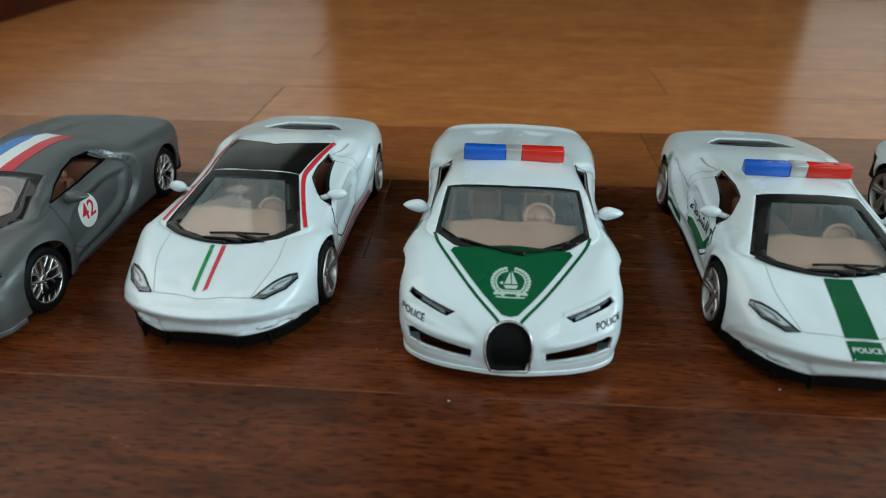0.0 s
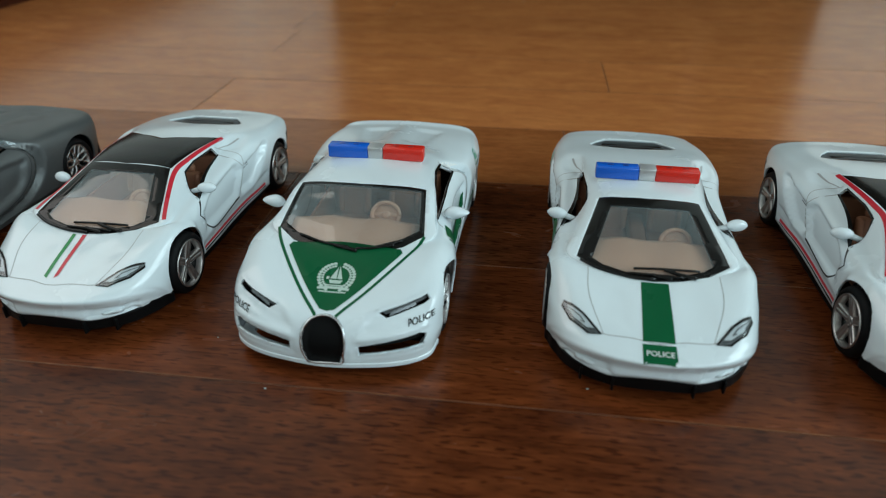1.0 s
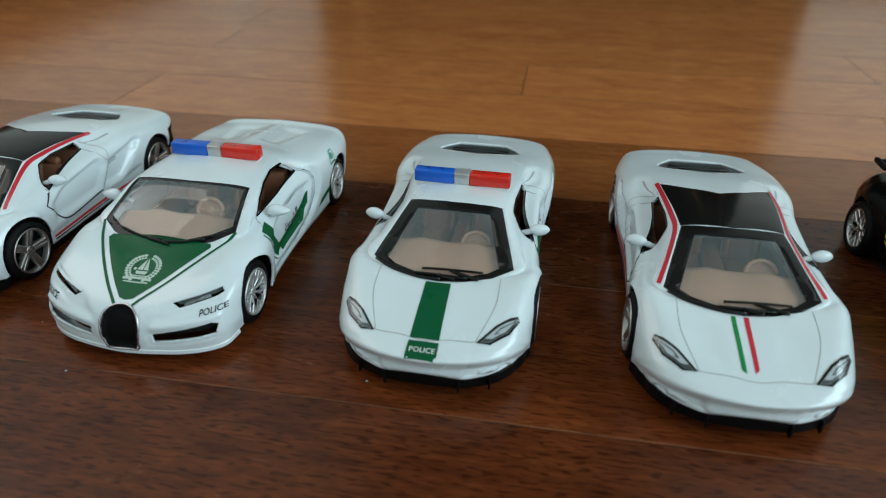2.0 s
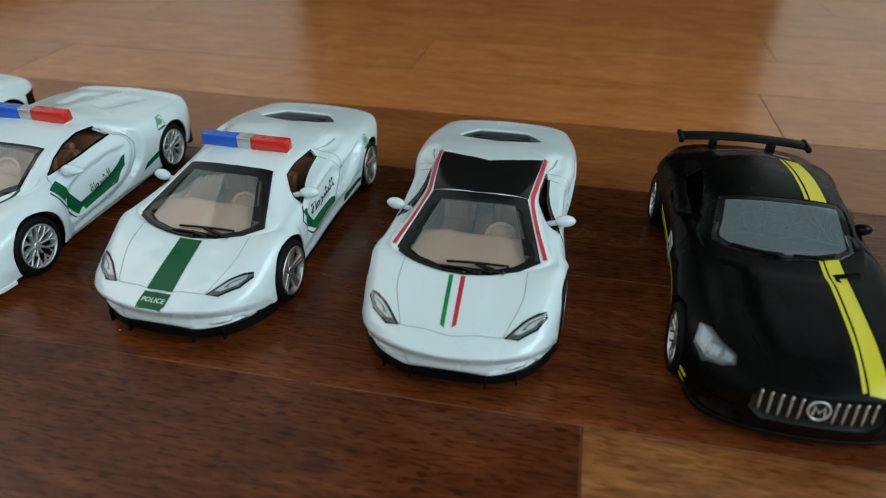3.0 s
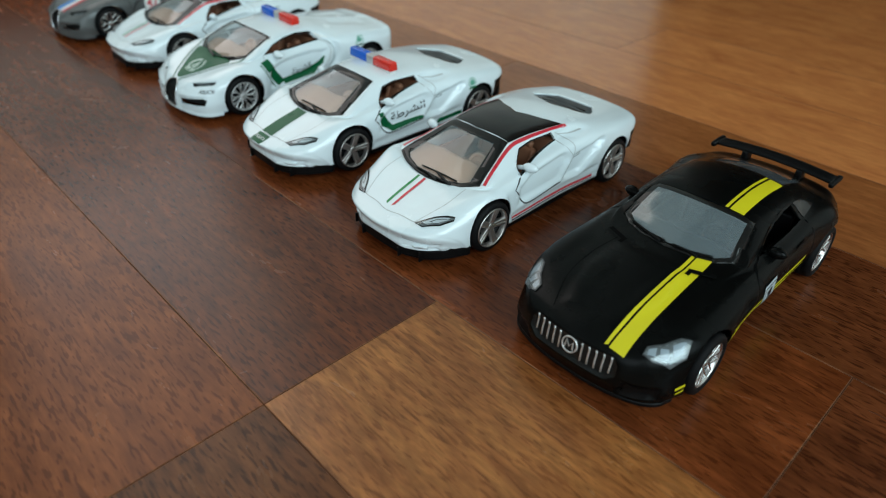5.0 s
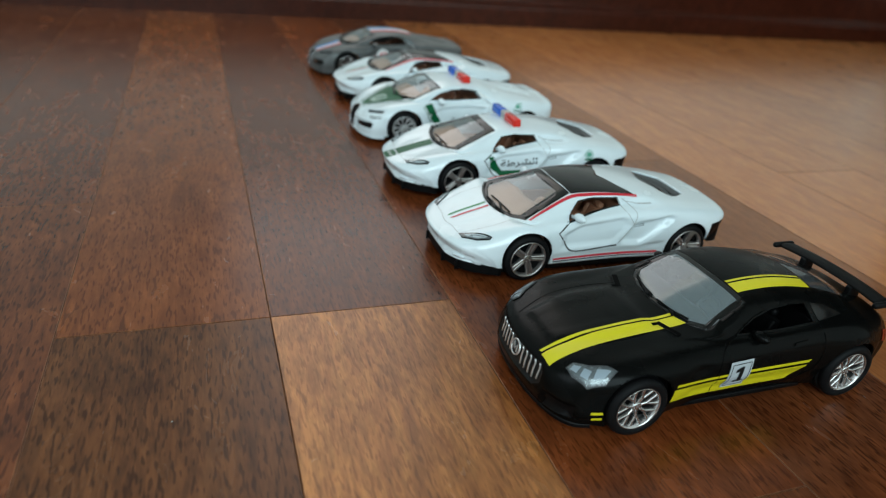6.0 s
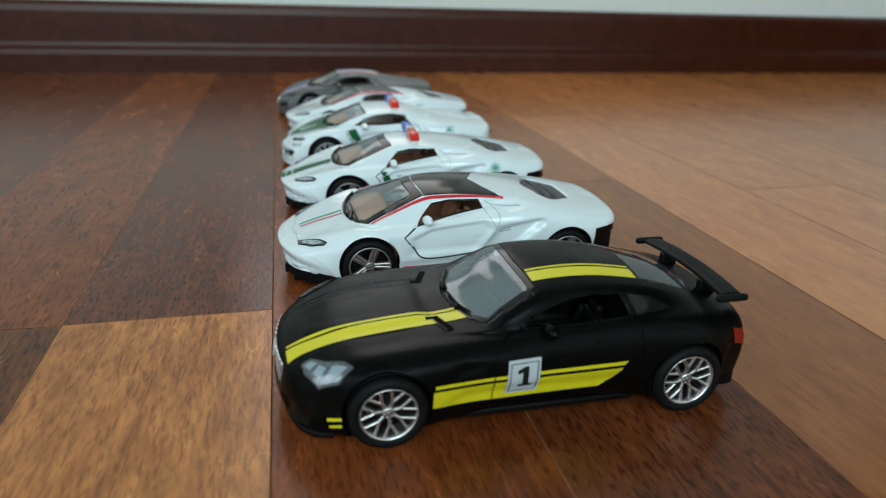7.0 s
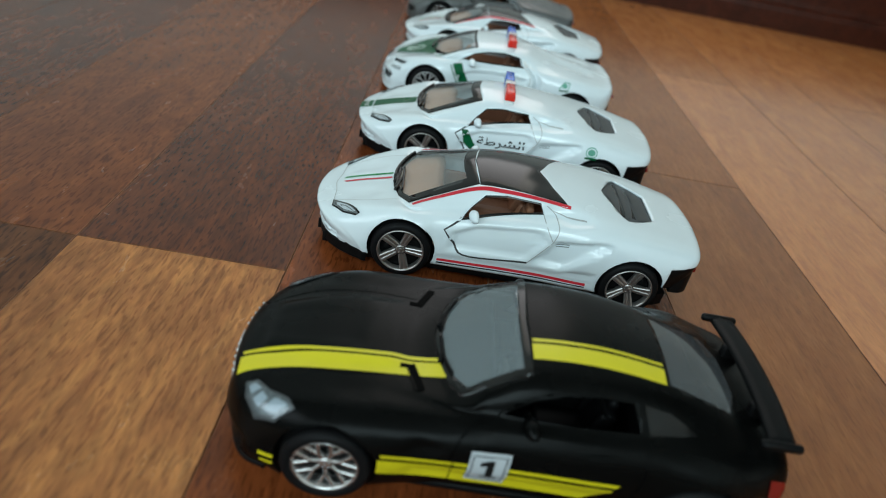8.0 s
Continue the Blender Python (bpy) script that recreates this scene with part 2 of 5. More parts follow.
STRIP_NUT = wood("olive_brown_strip_wood", (0.190, 0.0640, 0.0210), (0.128, 0.0405, 0.0132), (0.068, 0.0200, 0.0068), spec=0.26, fibre=0.10)
DOOR_WOOD = wood("door_veneer", (0.86, 0.42, 0.165), (0.76, 0.335, 0.122), (0.60, 0.235, 0.080), 0.3, 0.35)
STRIP_LIGHT = wood("honey_strip_wood", (0.390, 0.144, 0.0400), (0.302, 0.102, 0.0280), (0.196, 0.0580, 0.0166), 0.45, figure=1.0, fibre=0.26)


# ---- mesh tools (car sizes in millimetres) ----
MM = 0.001


def part(name, bm, mat, parent=None, label="", scale=MM, smooth=True, solid=0.0):
    me = bpy.data.meshes.new(name)
    bm.normal_update()
    for f in bm.faces:
        f.smooth = smooth
    bm.to_mesh(me)
    bm.free()
    me.transform(Matrix.Scale(scale, 4))
    me.materials.append(mat)
    ob = new(name, me)
    ob.parent = parent
    if label:
        tagged(ob, label)
    if solid:
        mod = ob.modifiers.new("wall", "SOLIDIFY")
        mod.thickness, mod.offset = solid * MM, -1.0
    return ob


def box(bm, x0, x1, y0, y1, z0, z1, bevel=0.0, m=None):
    made = bmesh.ops.create_cube(bm, size=1.0)["verts"]
    for v in made:
        v.co = Vector(((x0 + x1) / 2 + v.co.x * (x1 - x0), (y0 + y1) / 2 + v.co.y * (y1 - y0), (z0 + z1) / 2 + v.co.z * (z1 - z0)))
    if m:
        for v in made:
            v.co = m @ v.co
    if bevel:
        edges = list({e for v in made for e in v.link_edges})
        bmesh.ops.bevel(bm, geom=edges, offset=bevel, segments=2, affect="EDGES", profile=0.5)
    return bm


def ball(bm, c, r, segs=20, rings=12):
    made = bmesh.ops.create_uvsphere(bm, u_segments=segs, v_segments=rings, radius=1.0)["verts"]
    for v in made:
        v.co = Vector((c[0] + v.co.x * r[0], c[1] + v.co.y * r[1], c[2] + v.co.z * r[2]))
    return made


def lathe(bm, profile, segs=48, closed=False, arc=(0.0, 360.0)):
    """Turns (x, radius) points about the x axis."""
    full = arc[1] - arc[0] >= 359.9
    rings = []
    for k in range(segs if full else segs + 1):
        a = radians(arc[0] + (arc[1] - arc[0]) * k / segs)
        rings.append([bm.verts.new((x, r * math.cos(a), r * math.sin(a))) for x, r in profile])
    n = len(profile)
    for k in range(segs):
        p, q = rings[k], rings[(k + 1) % len(rings)]
        for j in range(n if closed else n - 1):
            i = (j + 1) % n
            bm.faces.new((p[j], p[i], q[i], q[j]))
    return bm


def tube(bm, pts, r, sides=8):
    """A round rod through the points."""
    rings = []
    pts = [Vector(p) for p in pts]
    for k, p in enumerate(pts):
        d = (pts[min(k + 1, len(pts) - 1)] - pts[max(k - 1, 0)]).normalized()
        a = d.orthogonal().normalized() if abs(d.z) > 0.9 else d.cross(Vector((0, 0, 1))).normalized()
        b = d.cross(a)
        rings.append([bm.verts.new(p + r * (math.cos(t) * a + math.sin(t) * b)) for t in np.linspace(0, 2 * math.pi, sides, endpoint=False)])
    for p, q in zip(rings, rings[1:]):
        for j in range(sides):
            bm.faces.new((p[j], p[(j + 1) % sides], q[(j + 1) % sides], q[j]))
    bm.faces.new(rings[0][::-1])
    bm.faces.new(rings[-1])
    return bm


def spline(p, n, mirror_end=False):
    """Smooth curve through the rows of p (k, ..., 3), resampled to n rows."""
    p = np.asarray(p, float)
    first = 2 * p[0] - p[1]
    last = p[-2] * np.array([-1, 1, 1]) if mirror_end else 2 * p[-1] - p[-2]
    q = np.concatenate([first[None], p, last[None]])
    out = []
    for s in np.linspace(0, len(p) - 1, n):
        i = min(int(s), len(p) - 2)
        t = s - i
        a, b, c, d = q[i], q[i + 1], q[i + 2], q[i + 3]
        out.append(0.5 * (2 * b + (c - a) * t + (2 * a - 5 * b + 4 * c - d) * t * t + (3 * b - a - 3 * c + d) * t ** 3))
    return np.array(out)


class Shell:
    """A car body lofted from cross-sections: seven lines a side (sill, low, waist, fender, belt, rail, centre)."""

    def __init__(self):
        self.rows = []

    def at(self, xs, ys, zs):
        ys = ys if isinstance(ys, tuple) else (ys,) * 7
        zs = zs if isinstance(zs, tuple) else (zs,) * 7
        self.rows.append(list(zip(xs, ys, zs)))

    def widen(self, k):
        """Spreads the four lower lines outwards."""
        for row in self.rows:
            for j, w in enumerate((1.0, 1.0, 1.0, 0.6)):
                x, y, z = row[j]
                row[j] = (x * (1 + (k - 1) * w), y, z)
        return self

    def build(self, nu=150, nv=44):
        g = spline(np.array(self.rows), nu)                      # nu, 7, 3
        g = np.array([spline(row, nv, True) for row in g])       # nu, nv, 3
        self.grid = g
        bm = bmesh.new()
        v = [[bm.verts.new(p) for p in row] + [bm.verts.new((-p[0], p[1], p[2])) for p in row[-2::-1]] for row in g]
        for r, q in zip(v, v[1:]):
            for j in range(len(r) - 1):
                bm.faces.new((r[j], r[j + 1], q[j + 1], q[j]))
        bmesh.ops.recalc_face_normals(bm, faces=bm.faces)
        top = max(bm.faces, key=lambda f: f.calc_center_median().z)
        if top.normal.z < 0:
            bmesh.ops.reverse_faces(bm, faces=bm.faces)
        return bm


def inside(p, poly):
    x, y = p
    hit = False
    for (x0, y0), (x1, y1) in zip(poly, poly[1:] + poly[:1]):
        if (y0 > y) != (y1 > y) and x < (x1 - x0) * (y - y0) / (y1 - y0) + x0:
            hit = not hit
    return hit


def flat(v, axis):
    return (v.x, v.y) if axis == "z" else (v.y, v.z) if axis == "x" else (v.x, v.z)


def lift(p, axis):
    return Vector((p[0], p[1], 0)) if axis == "z" else Vector((0, p[0], p[1])) if axis == "x" else Vector((p[0], 0, p[1]))


def carve(bm, poly, axis, keep):
    """Cuts the outline poly, seen along the axis, out of the faces that pass keep(centre). Returns the piece."""
    lo = [min(p[k] for p in poly) - 1.5 for k in (0, 1)]
    hi = [max(p[k] for p in poly) + 1.5 for k in (0, 1)]
    along = Vector((axis == "x", axis == "y", axis == "z"))
    for a, b in zip(poly, poly[1:] + poly[:1]):
        faces = [f for f in bm.faces if keep(f.calc_center_median()) and all(lo[k] < flat(f.calc_center_median(), axis)[k] < hi[k] for k in (0, 1))]
        s0, s1 = lift(a, axis), lift(b, axis)
        no = (s1 - s0).cross(along)
        if no.length < 1e-6:
            continue
        geom = faces + list({e for f in faces for e in f.edges}) + list({v for f in faces for v in f.verts})
        bmesh.ops.bisect_plane(bm, geom=geom, plane_co=s0, plane_no=no, dist=1e-4)
    pick = [f for f in bm.faces if keep(f.calc_center_median()) and inside(flat(f.calc_center_median(), axis), poly)]
    piece, seen = bmesh.new(), {}
    for f in pick:
        for v in f.verts:
            if v not in seen:
                seen[v] = piece.verts.new(v.co)
        piece.faces.new([seen[v] for v in f.verts])
    bmesh.ops.delete(bm, geom=pick, context="FACES")
    return piece


def dent(bm, poly, axis, keep, depth, soft):
    """Presses the outline poly inwards (minus: raises it), with a soft border."""
    bm.normal_update()
    moved = []
    for v in bm.verts:
        if not keep(v.co):
            continue
        p = flat(v.co, axis)
        if inside(p, poly):
            d = 1e9
            for a, b in zip(poly, poly[1:] + poly[:1]):
                ax, ay = b[0] - a[0], b[1] - a[1]
                t = max(0, min(1, ((p[0] - a[0]) * ax + (p[1] - a[1]) * ay) / (ax * ax + ay * ay)))
                d = min(d, math.hypot(p[0] - a[0] - t * ax, p[1] - a[1] - t * ay))
            t = min(1, d / soft)
            moved.append((v, v.normal * depth * t * t * (3 - 2 * t)))
    for v, m in moved:
        v.co -= m
    bm.normal_update()


def tree_of(bm):
    from mathutils.bvhtree import BVHTree
    return BVHTree.FromBMesh(bm)


def shape(polys, axis, size=1.2):
    """A flat net of the outlines, finely cut so that it can be laid on a curved face."""
    bm = bmesh.new()
    for poly in polys:
        f = bm.faces.new([bm.verts.new(lift(p, axis)) for p in poly])
        bmesh.ops.triangulate(bm, faces=[f])
    return refine(bm, axis, size)


def refine(bm, axis, size):
    pts = [flat(v.co, axis) for v in bm.verts]
    for k in (0, 1):
        lo, hi = min(p[k] for p in pts), max(p[k] for p in pts)
        no = lift((1, 0) if k == 0 else (0, 1), axis)
        for s in np.arange(math.floor(lo / size) * size, hi, size):
            if lo + 0.02 < s < hi - 0.02:
                bmesh.ops.bisect_plane(bm, geom=bm.faces[:] + bm.edges[:] + bm.verts[:], plane_co=no * s, plane_no=no, dist=1e-4)
    return bm


def lay(bm, bvh, axis, sign, off=0.12):
    """Lays the net on the body along the axis, from the side that sign names."""
    way = Vector((axis == "x", axis == "y", axis == "z")) * -sign
    lost = []
    for v in bm.verts:
        hit, n, _, _ = bvh.ray_cast(v.co - way * 120, way)
        if hit is None:
            lost.append(v)
        else:
            v.co = hit + (n if n.dot(way) < 0 else -n) * off
    if lost:
        bmesh.ops.delete(bm, geom=lost, context="VERTS")
    for f in bm.faces:
        f.normal_update()
        if f.normal.dot(way) > 0:
            f.normal_flip()
    return bm


def decal(name, polys, bvh, axis, sign, mat, parent, label="", off=0.12, size=1.2, thick=0.0):
    return part(name, lay(shape(polys, axis, size), bvh, axis, sign, off), mat, parent, label, solid=thick)


def ribbon(pts, width, closed=False):
    """Quads of a band of that width along a flat line."""
    pts = [Vector(p) for p in pts]
    if closed:
        pts = pts + [pts[0]]
    side = []
    for k, p in enumerate(pts):
        a = pts[k - 1] if k else (pts[-2] if closed else p)
        b = pts[k + 1] if k < len(pts) - 1 else (pts[1] if closed else p)
        d = (b - a).normalized()
        side.append(Vector((-d.y, d.x)) * width / 2)
    return [[tuple(pts[k] - side[k]), tuple(pts[k + 1] - side[k + 1]), tuple(pts[k + 1] + side[k + 1]), tuple(pts[k] + side[k])] for k in range(len(pts) - 1)]


def curve2(pts, n=24):
    return [tuple(p[:2]) for p in spline([(*p, 0) for p in pts], n)]


def ring2(cx, cy, rx, ry, n=24, a0=0.0, a1=360.0):
    m = n if a1 - a0 >= 359.9 else n + 1
    return [(cx + rx * math.cos(radians(a0 + (a1 - a0) * k / n)), cy + ry * math.sin(radians(a0 + (a1 - a0) * k / n))) for k in range(m)]


def words(text, size, axis, place, turn=0.0, mirror=False, wide=1.0):
    """Built-in letters as a flat net, centred at place and turned by degrees in the plane seen along the axis."""
    cu = bpy.data.curves.new("letters", "FONT")
    cu.body, cu.size, cu.align_x, cu.align_y, cu.resolution_u, cu.offset = text, size, "CENTER", "CENTER", 3, 0.012 * size
    ob = bpy.data.objects.new("letters", cu)
    scene.collection.objects.link(ob)
    me = bpy.data.meshes.new_from_object(ob)
    bpy.data.objects.remove(ob)
    bm = bmesh.new()
    bm.from_mesh(me)
    bpy.data.meshes.remove(me)
    c, s = math.cos(radians(turn)), math.sin(radians(turn))
    for v in bm.verts:
        x, y = (-v.co.x if mirror else v.co.x) * wide, v.co.y
        v.co = lift((place[0] + c * x - s * y, place[1] + s * x + c * y), axis)
    return refine(bm, axis, 0.9)


def mirrored(poly):
    return [(-x, y) for x, y in poly][::-1]


def sides(v, lim):
    return abs(v.x) > lim


# ---- the room ----
W, EA, S, N, H = ROOM


def slab(name, boxes, mat, label, category, kind="structure", bevel=0.0):
    bm = bmesh.new()
    for b in boxes:
        box(bm, *b, bevel=bevel)
    ob = part(name, bm, mat, None, label, scale=1.0, smooth=False)
    return tagged(ob, label, category, kind=kind)


floor = slab("floor", [(W - 0.1, EA + 0.1, S - 0.1, N + 0.1, -0.03, -0.004)], STRIP_DARK, "glossy reddish-brown wooden strip floor", "floor")
# wall opening made for the added west lamp
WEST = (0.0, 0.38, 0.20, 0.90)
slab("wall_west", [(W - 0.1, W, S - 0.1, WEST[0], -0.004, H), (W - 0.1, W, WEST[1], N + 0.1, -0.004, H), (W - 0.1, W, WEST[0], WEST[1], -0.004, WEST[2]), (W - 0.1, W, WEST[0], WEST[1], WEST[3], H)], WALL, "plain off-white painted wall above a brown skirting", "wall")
# unseen frame, only there to hold the added west lamp
slab("west_lamp_frame", [(W - 0.08, W - 0.02, WEST[0], WEST[0] + 0.05, WEST[2], WEST[3]), (W - 0.08, W - 0.02, WEST[1] - 0.05, WEST[1], WEST[2], WEST[3]), (W - 0.08, W - 0.02, WEST[0] + 0.05, WEST[1] - 0.05, WEST[2], WEST[2] + 0.05), (W - 0.08, W - 0.02, WEST[0] + 0.05, WEST[1] - 0.05, WEST[3] - 0.05, WEST[3])], CEILING, "unseen white frame around the added west lamp", "window")
# opening for the added south lamp, out of view behind the camera
SOUTH = (0.8, 2.2, 0.7, 2.2)
slab("wall_south", [(W, SOUTH[0], S - 0.1, S, -0.004, H), (SOUTH[1], EA, S - 0.1, S, -0.004, H), (SOUTH[0], SOUTH[1], S - 0.1, S, -0.004, SOUTH[2]), (SOUTH[0], SOUTH[1], S - 0.1, S, SOUTH[3], H)], WALL, "plain off-white painted wall with an opening for the added south lamp", "wall")
slab("south_lamp_frame", [(SOUTH[0], SOUTH[0] + 0.06, S - 0.08, S - 0.02, SOUTH[2], SOUTH[3]), (SOUTH[1] - 0.06, SOUTH[1], S - 0.08, S - 0.02, SOUTH[2], SOUTH[3]), (SOUTH[0] + 0.06, SOUTH[1] - 0.06, S - 0.08, S - 0.02, SOUTH[2], SOUTH[2] + 0.06), (SOUTH[0] + 0.06, SOUTH[1] - 0.06, S - 0.08, S - 0.02, SOUTH[3] - 0.06, SOUTH[3])], CEILING, "unseen white frame around the added south lamp", "window")
slab("wall_north", [(W, DOOR[0], N, N + 0.1, -0.004, H), (DOOR[1], EA, N, N + 0.1, -0.004, H), (DOOR[0], DOOR[1], N, N + 0.1, DOOR[2], H)], WALL, "plain off-white painted wall with a brown door", "wall")
WIN = (-1.35, 0.65, 0.65, 2.25)              # south, north, sill, head of the window
slab("wall_east", [(EA, EA + 0.1, S, WIN[0], -0.004, H), (EA, EA + 0.1, WIN[1], N, -0.004, H), (EA, EA + 0.1, WIN[0], WIN[1], -0.004, WIN[2]), (EA, EA + 0.1, WIN[0], WIN[1], WIN[3], H)], WALL, "plain off-white painted wall with a wide window", "wall")
slab("ceiling", [(W - 0.1, EA + 0.1, S - 0.1, N + 0.1, H, H + 0.1)], CEILING, "plain white ceiling", "ceiling")

window = slab("window_1", [(EA + 0.02, EA + 0.08, WIN[0], WIN[0] + 0.06, WIN[2], WIN[3]), (EA + 0.02, EA + 0.08, WIN[1] - 0.06, WIN[1], WIN[2], WIN[3]), (EA + 0.02, EA + 0.08, WIN[0] + 0.06, WIN[1] - 0.06, WIN[2], WIN[2] + 0.06), (EA + 0.02, EA + 0.08, WIN[0] + 0.06, WIN[1] - 0.06, WIN[3] - 0.06, WIN[3])], CEILING, "wide unseen white frame around the added south lamp", "window")
door = slab("door_1", [(DOOR[0], DOOR[0] + 0.06, N - 0.012, N + 0.1, 0, DOOR[2]), (DOOR[1] - 0.06, DOOR[1], N - 0.012, N + 0.1, 0, DOOR[2]), (DOOR[0] + 0.06, DOOR[1] - 0.06, N - 0.012, N + 0.1, DOOR[2] - 0.06, DOOR[2])], DOOR_WOOD, "closed honey-brown wooden door", "door")
bm = bmesh.new()
box(bm, DOOR[0] + 0.061, DOOR[1] - 0.061, N + 0.02, N + 0.06, 0.006, DOOR[2] - 0.061)
leaf = part("door_leaf", bm, DOOR_WOOD, door, scale=1.0, smooth=False)
for z0, z1 in ((0.15, 0.85), (1.05, 1.9)):
    bm = bmesh.new()
    box(bm, DOOR[0] + 0.16, DOOR[1] - 0.16, N + 0.008, N + 0.021, z0, z1, bevel=0.006)
    part("door_panel", bm, DOOR_WOOD, leaf, scale=1.0, smooth=False)


def skirting(name, m, length):
    """A moulded board: a thick foot with a rounded ledge and a thinner upright with a round top."""
    prof = [(0, 0), (0.021, 0), (0.021, 0.019), (0.019, 0.024), (0.014, 0.027), (0.0125, 0.031), (0.0115, 0.062), (0.010, 0.068), (0.006, 0.072), (0, 0.073)]
    bm = bmesh.new()
    a = [bm.verts.new(m @ Vector((x, 0, z))) for x, z in prof]
    b = [bm.verts.new(m @ Vector((x, length, z))) for x, z in prof]
    for k in range(len(prof) - 1):
        bm.faces.new((a[k], a[k + 1], b[k + 1], b[k]))
    bm.faces.new(a[::-1])
    bm.faces.new(b)
    bmesh.ops.recalc_face_normals(bm, faces=bm.faces)
    ob = part(name, bm, SKIRT, None, scale=1.0, smooth=False)
    return tagged(ob, "moulded dark reddish-brown wooden skirting board", "skirting board", kind="structure")


skirting("baseboard", pose(W, S, 0), N - S)
skirting("baseboard", pose(W + 0.022, N, 0, 0, 0, -90), DOOR[0] - W - 0.022)
skirting("baseboard", pose(DOOR[1], N, 0, 0, 0, -90), EA - DOOR[1])


# ---- cars: shared parts ----
def wheel_meshes(style):
    """Meshes of a tyre, a rim and a dark hub barrel, outer face towards +x."""
    made = {}
    bm = bmesh.new()
    lathe(bm, [(-3.6, 6.6), (-4.2, 7.2), (-4.4, 8.0), (-4.1, 8.8), (-3.3, 9.3), (-2.0, 9.42), (-1.9, 9.2), (-1.6, 9.2), (-1.5, 9.45), (-0.2, 9.47), (-0.1, 9.25), (0.2, 9.25), (0.3, 9.47), (1.5, 9.45), (1.6, 9.2), (1.9, 9.2), (2.0, 9.42), (3.3, 9.3), (4.1, 8.8), (4.35, 8.2), (4.4, 7.9), (4.25, 7.2), (3.9, 6.75), (3.2, 6.6)], 56)
    made["tyre"] = (bm, RUBBER)
    bm = bmesh.new()
    lathe(bm, [(-3.4, 6.5), (2.4, 6.2), (1.2, 4.0), (0.8, 0.01)], 40)
    made["wheel"] = (bm, PLASTIC)
    bm = bmesh.new()
    lathe(bm, [(2.2, 6.15), (3.6, 6.35), (4.0, 6.6), (4.0, 6.85), (3.6, 6.95), (3.0, 6.9)], 56)
    lathe(bm, [(1.4, 1.6), (3.0, 1.5), (3.3, 1.1), (3.1, 0.8), (3.35, 0.5), (3.35, 0.01)], 20)

    def spoke(a, r0, r1, w0, w1, x0, x1, da=0.0):
        """A bevelled bar from radius r0 to r1, whose outer end is turned by da degrees."""
        c0, s0 = math.cos(radians(a)), math.sin(radians(a))
        c1, s1 = math.cos(radians(a + da)), math.sin(radians(a + da))
        p0, p1 = Vector((0, r0 * c0, r0 * s0)), Vector((0, r1 * c1, r1 * s1))
        d = (p1 - p0).normalized()
        n = Vector((0, -d.z, d.y))
        rows = []
        for p, w, x in ((p0, w0, x0), (p1, w1, x1)):
            rows.append([bm.verts.new(p + n * k * w + Vector((xx, 0, 0))) for k, xx in ((-0.5, x - 1.2), (-0.5, x - 0.25), (-0.28, x), (0.28, x), (0.5, x - 0.25), (0.5, x - 1.2))])
        for j in range(5):
            bm.faces.new((rows[0][j], rows[0][j + 1], rows[1][j + 1], rows[1][j]))

    if style == "star":
        for k in range(5):
            a = 90 + 72 * k
            for e in (-1, 1):
                spoke(a + e * 15, 1.5, 6.5, 1.25, 1.25, 3.1, 3.7, -e * 9)
            spoke(a, 6.0, 6.7, 2.2, 2.6, 3.5, 3.7)
            spoke(a, 1.3, 6.0, 1.5, 1.4, 2.3, 2.7)
    elif style == "fork":
        for k in range(7):
            a = 90 + 360 * k / 7
            spoke(a, 1.2, 3.5, 1.0, 0.8, 2.9, 3.3)
            for e in (-1, 1):
                spoke(a + e * 3, 3.2, 6.6, 0.75, 0.85, 3.3, 3.6, e * 12)
    else:
        for k in range(10):
            a = 90 + 36 * k
            spoke(a, 1.2, 4.0, 0.8, 0.7, 3.0, 3.4)
            for e in (-1, 1):
                spoke(a, 3.9, 6.6, 0.6, 0.7, 3.4, 3.6, e * 10)
    for k in range(5):
        a = radians(54 + 72 * k)
        ball(bm, (3.2, 1.05 * math.cos(a), 1.05 * math.sin(a)), (0.2, 0.2, 0.2), 8, 5)
    bmesh.ops.recalc_face_normals(bm, faces=bm.faces)
    made["rim"] = (bm, BRIGHT if style == "fork" else GUNMETAL if style == "star" else ALLOY)
    return made


RIM_SIZE = {"star": (1.05, 1.05), "lattice": (1.0, 1.0)}      # how far a rim fills its tyre


def fit_wheels(car, style, axles, track, scale=1.0):
    data = {}
    for name, (bm, mat) in wheel_meshes(style).items():
        ob = part(name, bm, mat)
        data[name] = ob.data
        bpy.data.objects.remove(ob)
    for y in axles:
        for s in (1, -1):
            w = new("wheel", data["wheel"])
            w.parent = car
            w.matrix_basis = pose(s * (track - 4.0) * MM, y * MM, 9.47 * scale * MM, 17 * s + y, 0, 0 if s > 0 else 180) @ Matrix.Scale(scale, 4)
            for name in ("tyre", "rim"):
                p = new(name, data[name])
                p.parent = w
                if name == "rim" and style != "fork":
                    p.matrix_basis = Matrix.Diagonal((1.14, *RIM_SIZE[style], 1))
                if name == "rim":
                    tagged(p, "silver spoked rim")


